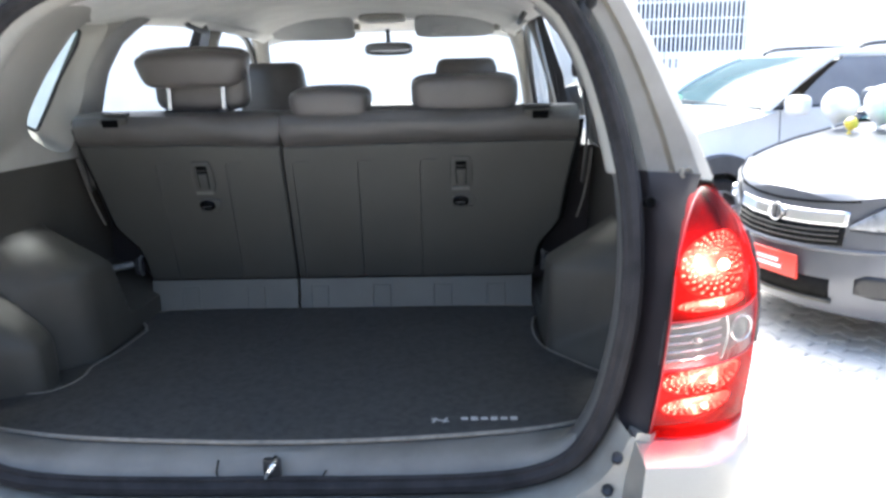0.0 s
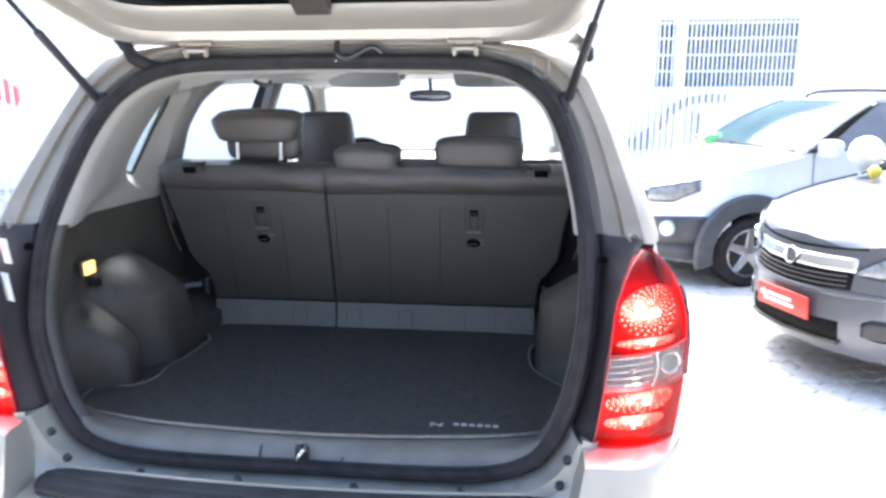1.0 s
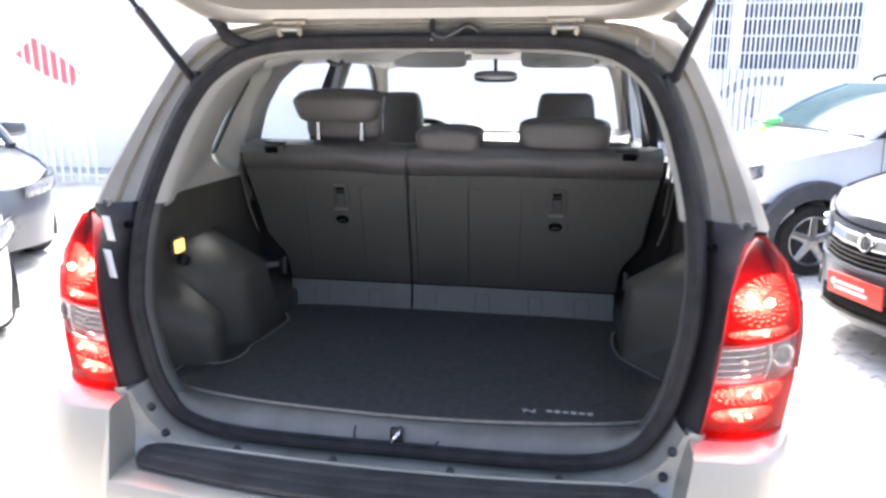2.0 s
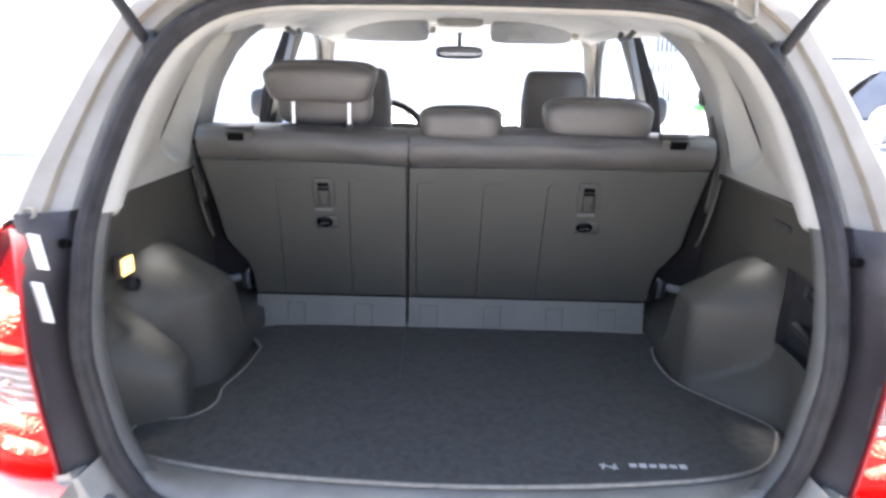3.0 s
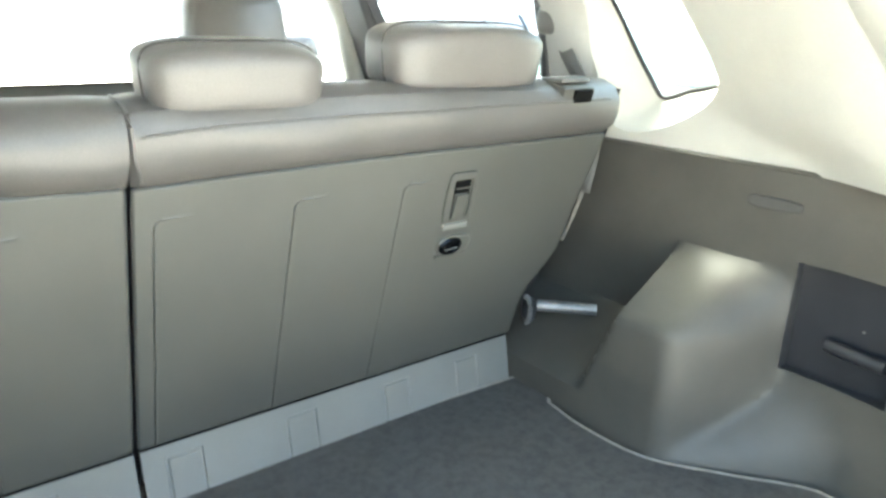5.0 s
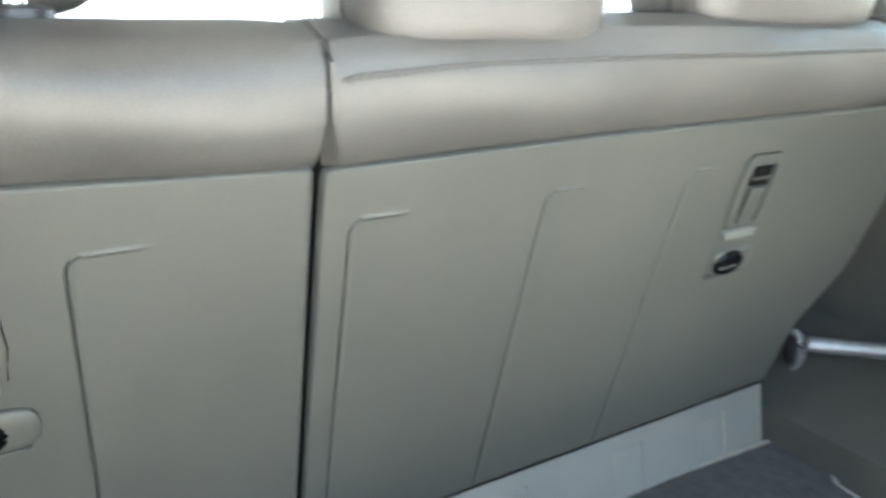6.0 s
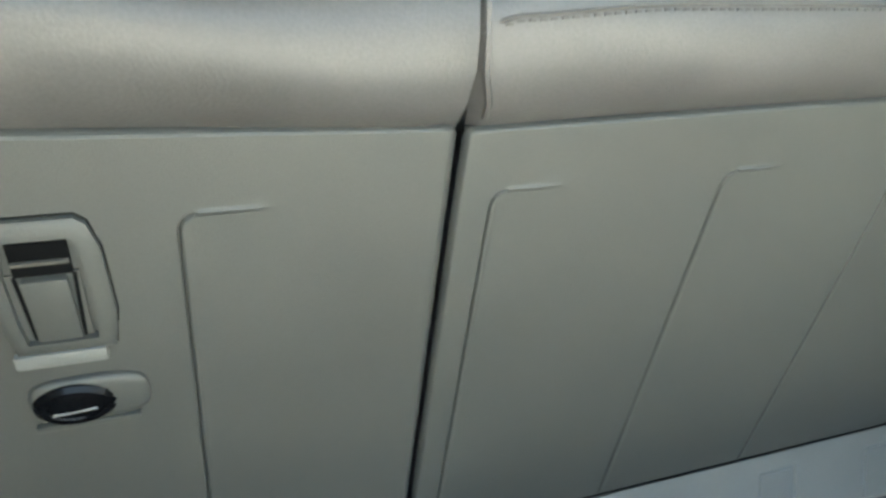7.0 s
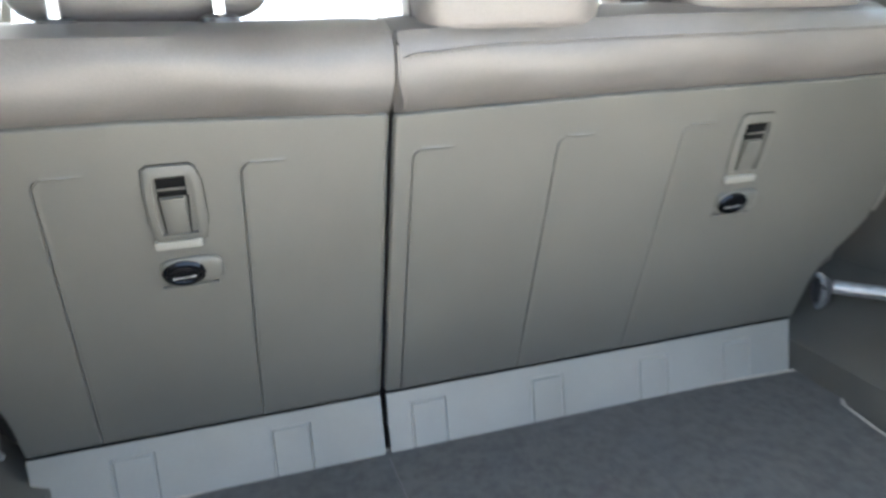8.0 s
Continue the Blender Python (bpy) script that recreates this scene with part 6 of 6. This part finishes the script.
for dz, w in ((0.012, 0.20), (-0.02, 0.24)):
    part("print_bar", box((-0.093 - dz * 0.1, 0.02, 0.418 + dz), (0.003, w, 0.018)), PLATE_WHITE, card, smooth=False)
part("print_dot", disc_stack((-0.093, 0.15, 0.428), (-1, 0, 0), [(0, 0.02), (0.002, 0.02)], 12), PLATE_WHITE, card)
for sy in (1, -1):
    hl = headlight(saloon, sy, [0.385, 0.50, 0.60, 0.72], [0.635, 0.632, 0.645, 0.70], [0.665, 0.765, 0.81, 0.845], 0.008, face=saloon_face)
    part("headlight_bulb", disc_stack((saloon_face(0.54, 0.70) - 0.024, sy * 0.54, 0.70), (-0.9, sy * 0.5, 0), [(0, 0.04), (0.012, 0.036), (0.004, 0.025)], 16), CHROME, hl)
    part("fog_recess", loft([[(saloon_face(y, z) - 0.006, sy * y, z) for y in steps(y0, 0.74, 10)] for y0, z in ((0.50, 0.315), (0.43, 0.33), (0.43, 0.40), (0.47, 0.425))], closed=False), BLACK, saloon, "black fog lamp recess", solid=-0.01)

# white crossover
hatch = car("crossover_car", pose(1.455, 5.175, 0, 0, 0, 15.5), "white crossover car with grey wheel arch cladding and roof rails", WHITE_PAINT, 3.9, 1.70, 1.58, (0.88, 0, 0.70), (1.16, 1.13), 1.84, 3.5, 1.0, clad=True, rail=True, hub=0.29, arch=0.08, mirror=(0.09, 0.0))
for sy in (1, -1):
    headlight(hatch, sy, [0.42, 0.62, 0.75], [0.68, 0.70, 0.80], [0.79, 0.84, 0.89], 0.085)
    part("fog_surround", loft([[(nose_bow(y) - 0.085 + 0.05 * abs(y - 0.58), sy * y, z + 0.10 * (y - 0.5)) for y in steps(0.36, 0.80, 8)] for z in (0.34, 0.44, 0.53, 0.56)], closed=False), CLADDING, hatch, "grey fog lamp surround", solid=-0.02)
    part("fog_lamp", disc_stack((nose_bow(0.60) - 0.09, sy * 0.60, 0.475), (-1, sy * 0.6, 0), [(0, 0.066), (0.03, 0.060), (0.042, 0.03)], 18), FOG_LENS, hatch, "round pale fog lamp")
part("lower_bumper", loft([[(-0.062 + nose_bow(0.74 * f), 0.74 * f, z) for f in steps(-1, 1, 14)] for z in (0.21, 0.36)], closed=False), CLADDING, hatch, solid=-0.02)
part("grille", loft([[(-0.062 + nose_bow(y), y, z) for y in steps(-0.4, 0.4, 10)] for z in (0.68, 0.76)], closed=False), BLACK, hatch, solid=-0.012)

# white hatchback and silver car on the other side
left_car = car("hatchback_car", pose(-2.75, 1.30, 0, 0, 0, 150), "white hatchback car parked beside", WHITE_PAINT, 3.9, 1.66, 1.50, (0.76, 0, 0.80), (1.1, 0.98), 1.8, 3.2, 0.98, hub=0.29)
for sy in (1, -1):
    headlight(left_car, sy, [0.42, 0.62, 0.76], [0.60, 0.61, 0.66], [0.70, 0.73, 0.76], 0.08)
part("lower_grille", loft([[(-0.068 + nose_bow(y), y, z) for y in steps(-0.5, 0.5, 12)] for z in (0.26, 0.40)], closed=False), BLACK, left_car, solid=-0.01)
far_car = car("hatchback_car", pose(-3.95, 3.2, 0, 0, 0, 152), "blue grey hatchback car parked further along", SILVER_PAINT, 3.9, 1.66, 1.46, (0.76, 0, 0.80), (1.1, 0.96), 1.8, 3.2, 0.98, hub=0.29)
for sy in (1, -1):
    headlight(far_car, sy, [0.42, 0.62, 0.76], [0.60, 0.61, 0.66], [0.70, 0.73, 0.76], 0.08)


# balloons tied on the bonnets


def balloon(at, r, m_, label):
    b = thing("balloon", (at[0], at[1], at[2] - r), label, "balloon", "balloons on the bonnets")
    rows = [(-r * 1.22, r * 0.10), (-r * 1.16, r * 0.05), (-r * 1.08, r * 0.12), (-r * 0.85, r * 0.48), (-r * 0.5, r * 0.82), (-r * 0.1, r * 0.98), (r * 0.3, r * 0.95), (r * 0.65, r * 0.75), (r * 0.88, r * 0.42), (r * 0.97, r * 0.12)]
    part("skin", disc_stack(at, (0.15, -0.1, 1), rows, 24), m_, b)
    part("knot", disc_stack((at[0] - 0.18 * r, at[1] + 0.12 * r, at[2] - r * 1.2), (0, 0, -1), [(0, 0.006), (0.012, 0.014)], 10), m_, b)


balloon((2.765, 3.715, 1.165), 0.112, BALLOON_WHITE, "white balloon on the grey bonnet")
balloon((2.865, 3.395, 1.18), 0.118, BALLOON_WHITE, "white balloon on the grey bonnet")
balloon((2.84, 3.14, 1.085), 0.08, BALLOON_GREEN, "green balloon on the grey bonnet")
balloon((2.69, 3.42, 1.065), 0.04, BALLOON_YELLOW, "small yellow balloon on the grey bonnet")
balloon((2.39, 6.03, 1.12), 0.09, BALLOON_GREEN, "green balloon on the white bonnet")
balloon((2.25, 5.90, 1.07), 0.045, BALLOON_YELLOW, "small yellow balloon on the white bonnet")

# ---- interlocking pavers ----
PW, PL = 0.11, 0.22


def paver_outline(inset):
    """A sixteen sided block with zigzag long edges."""
    h, w, z = PL / 2 - inset, PW / 2 - inset, 0.014
    up = [(-h, w + z), (-h / 2, w - z), (0, w + z), (h / 2, w - z), (h, w + z)]
    lo = [(h, -w + z), (h / 2, -w - z), (0, -w + z), (-h / 2, -w - z), (-h, -w + z)]
    return up + lo


bm = bmesh.new()
skin(bm, [[(x, y, -0.03) for x, y in paver_outline(0.004)], [(x, y, -0.006) for x, y in paver_outline(0.004)], [(x, y, 0.0) for x, y in paver_outline(0.011)]], cap=True)
bmesh.ops.recalc_face_normals(bm, faces=bm.faces)
paver_mesh = bpy.data.meshes.new("paver")
bm.to_mesh(paver_mesh)
bm.free()
paver_mesh.materials.append(PAVER)
rng = random.Random(4)
turn = radians(12)
cells = []
for i in range(-60, 60):
    for j in range(-90, 90):
        u, v = i * PL + (PL / 2 if j % 2 else 0), j * PW
        x, y = u * math.cos(turn) - v * math.sin(turn), u * math.sin(turn) + v * math.cos(turn)
        cells.append((x, y, rng.uniform(-0.003, 0.002), rng.uniform(-0.6, 0.6)))
near = [c for c in cells if 1.25 < c[0] < 2.95 and 0.4 < c[1] < 4.6 and c[0] < 1.5 + 0.42 * (c[1] + 0.6) and c[0] > 1.0 + 0.16 * c[1]]
near.sort(key=lambda c: (c[0] - 2.0) ** 2 + (c[1] - 2.0) ** 2)
near = near[:300]
taken = {(round(c[0], 4), round(c[1], 4)) for c in near}
for x, y, dz, rz in near:
    o = new("paver", paver_mesh)
    o.parent = ground
    o.matrix_basis = pose(x, y, dz, 0, 0, math.degrees(turn) + rz)
bm = bmesh.new()
verts, faces = [], []
for x, y, dz, rz in cells:
    if (round(x, 4), round(y, 4)) in taken or not (-4.5 < x < 5.0 and -2.5 < y < 7.5):
        continue
    m = pose(x, y, dz, 0, 0, math.degrees(turn) + rz)
    k = len(verts)
    lo = [m @ Vector((a, b, -0.02)) for a, b in paver_outline(0.004)]
    hi = [m @ Vector((a, b, 0.0)) for a, b in paver_outline(0.008)]
    n = len(lo)
    verts += [tuple(p) for p in lo + hi]
    faces.append(tuple(range(k + n, k + 2 * n)))
    faces += [(k + q, k + (q + 1) % n, k + n + (q + 1) % n, k + n + q) for q in range(n)]
me = bpy.data.meshes.new("paving")
me.from_pydata(verts, [], faces)
me.materials.append(PAVER)
paving = new("paving", me)
paving.parent = ground
paving["kind"] = "stuff"
bm.free()
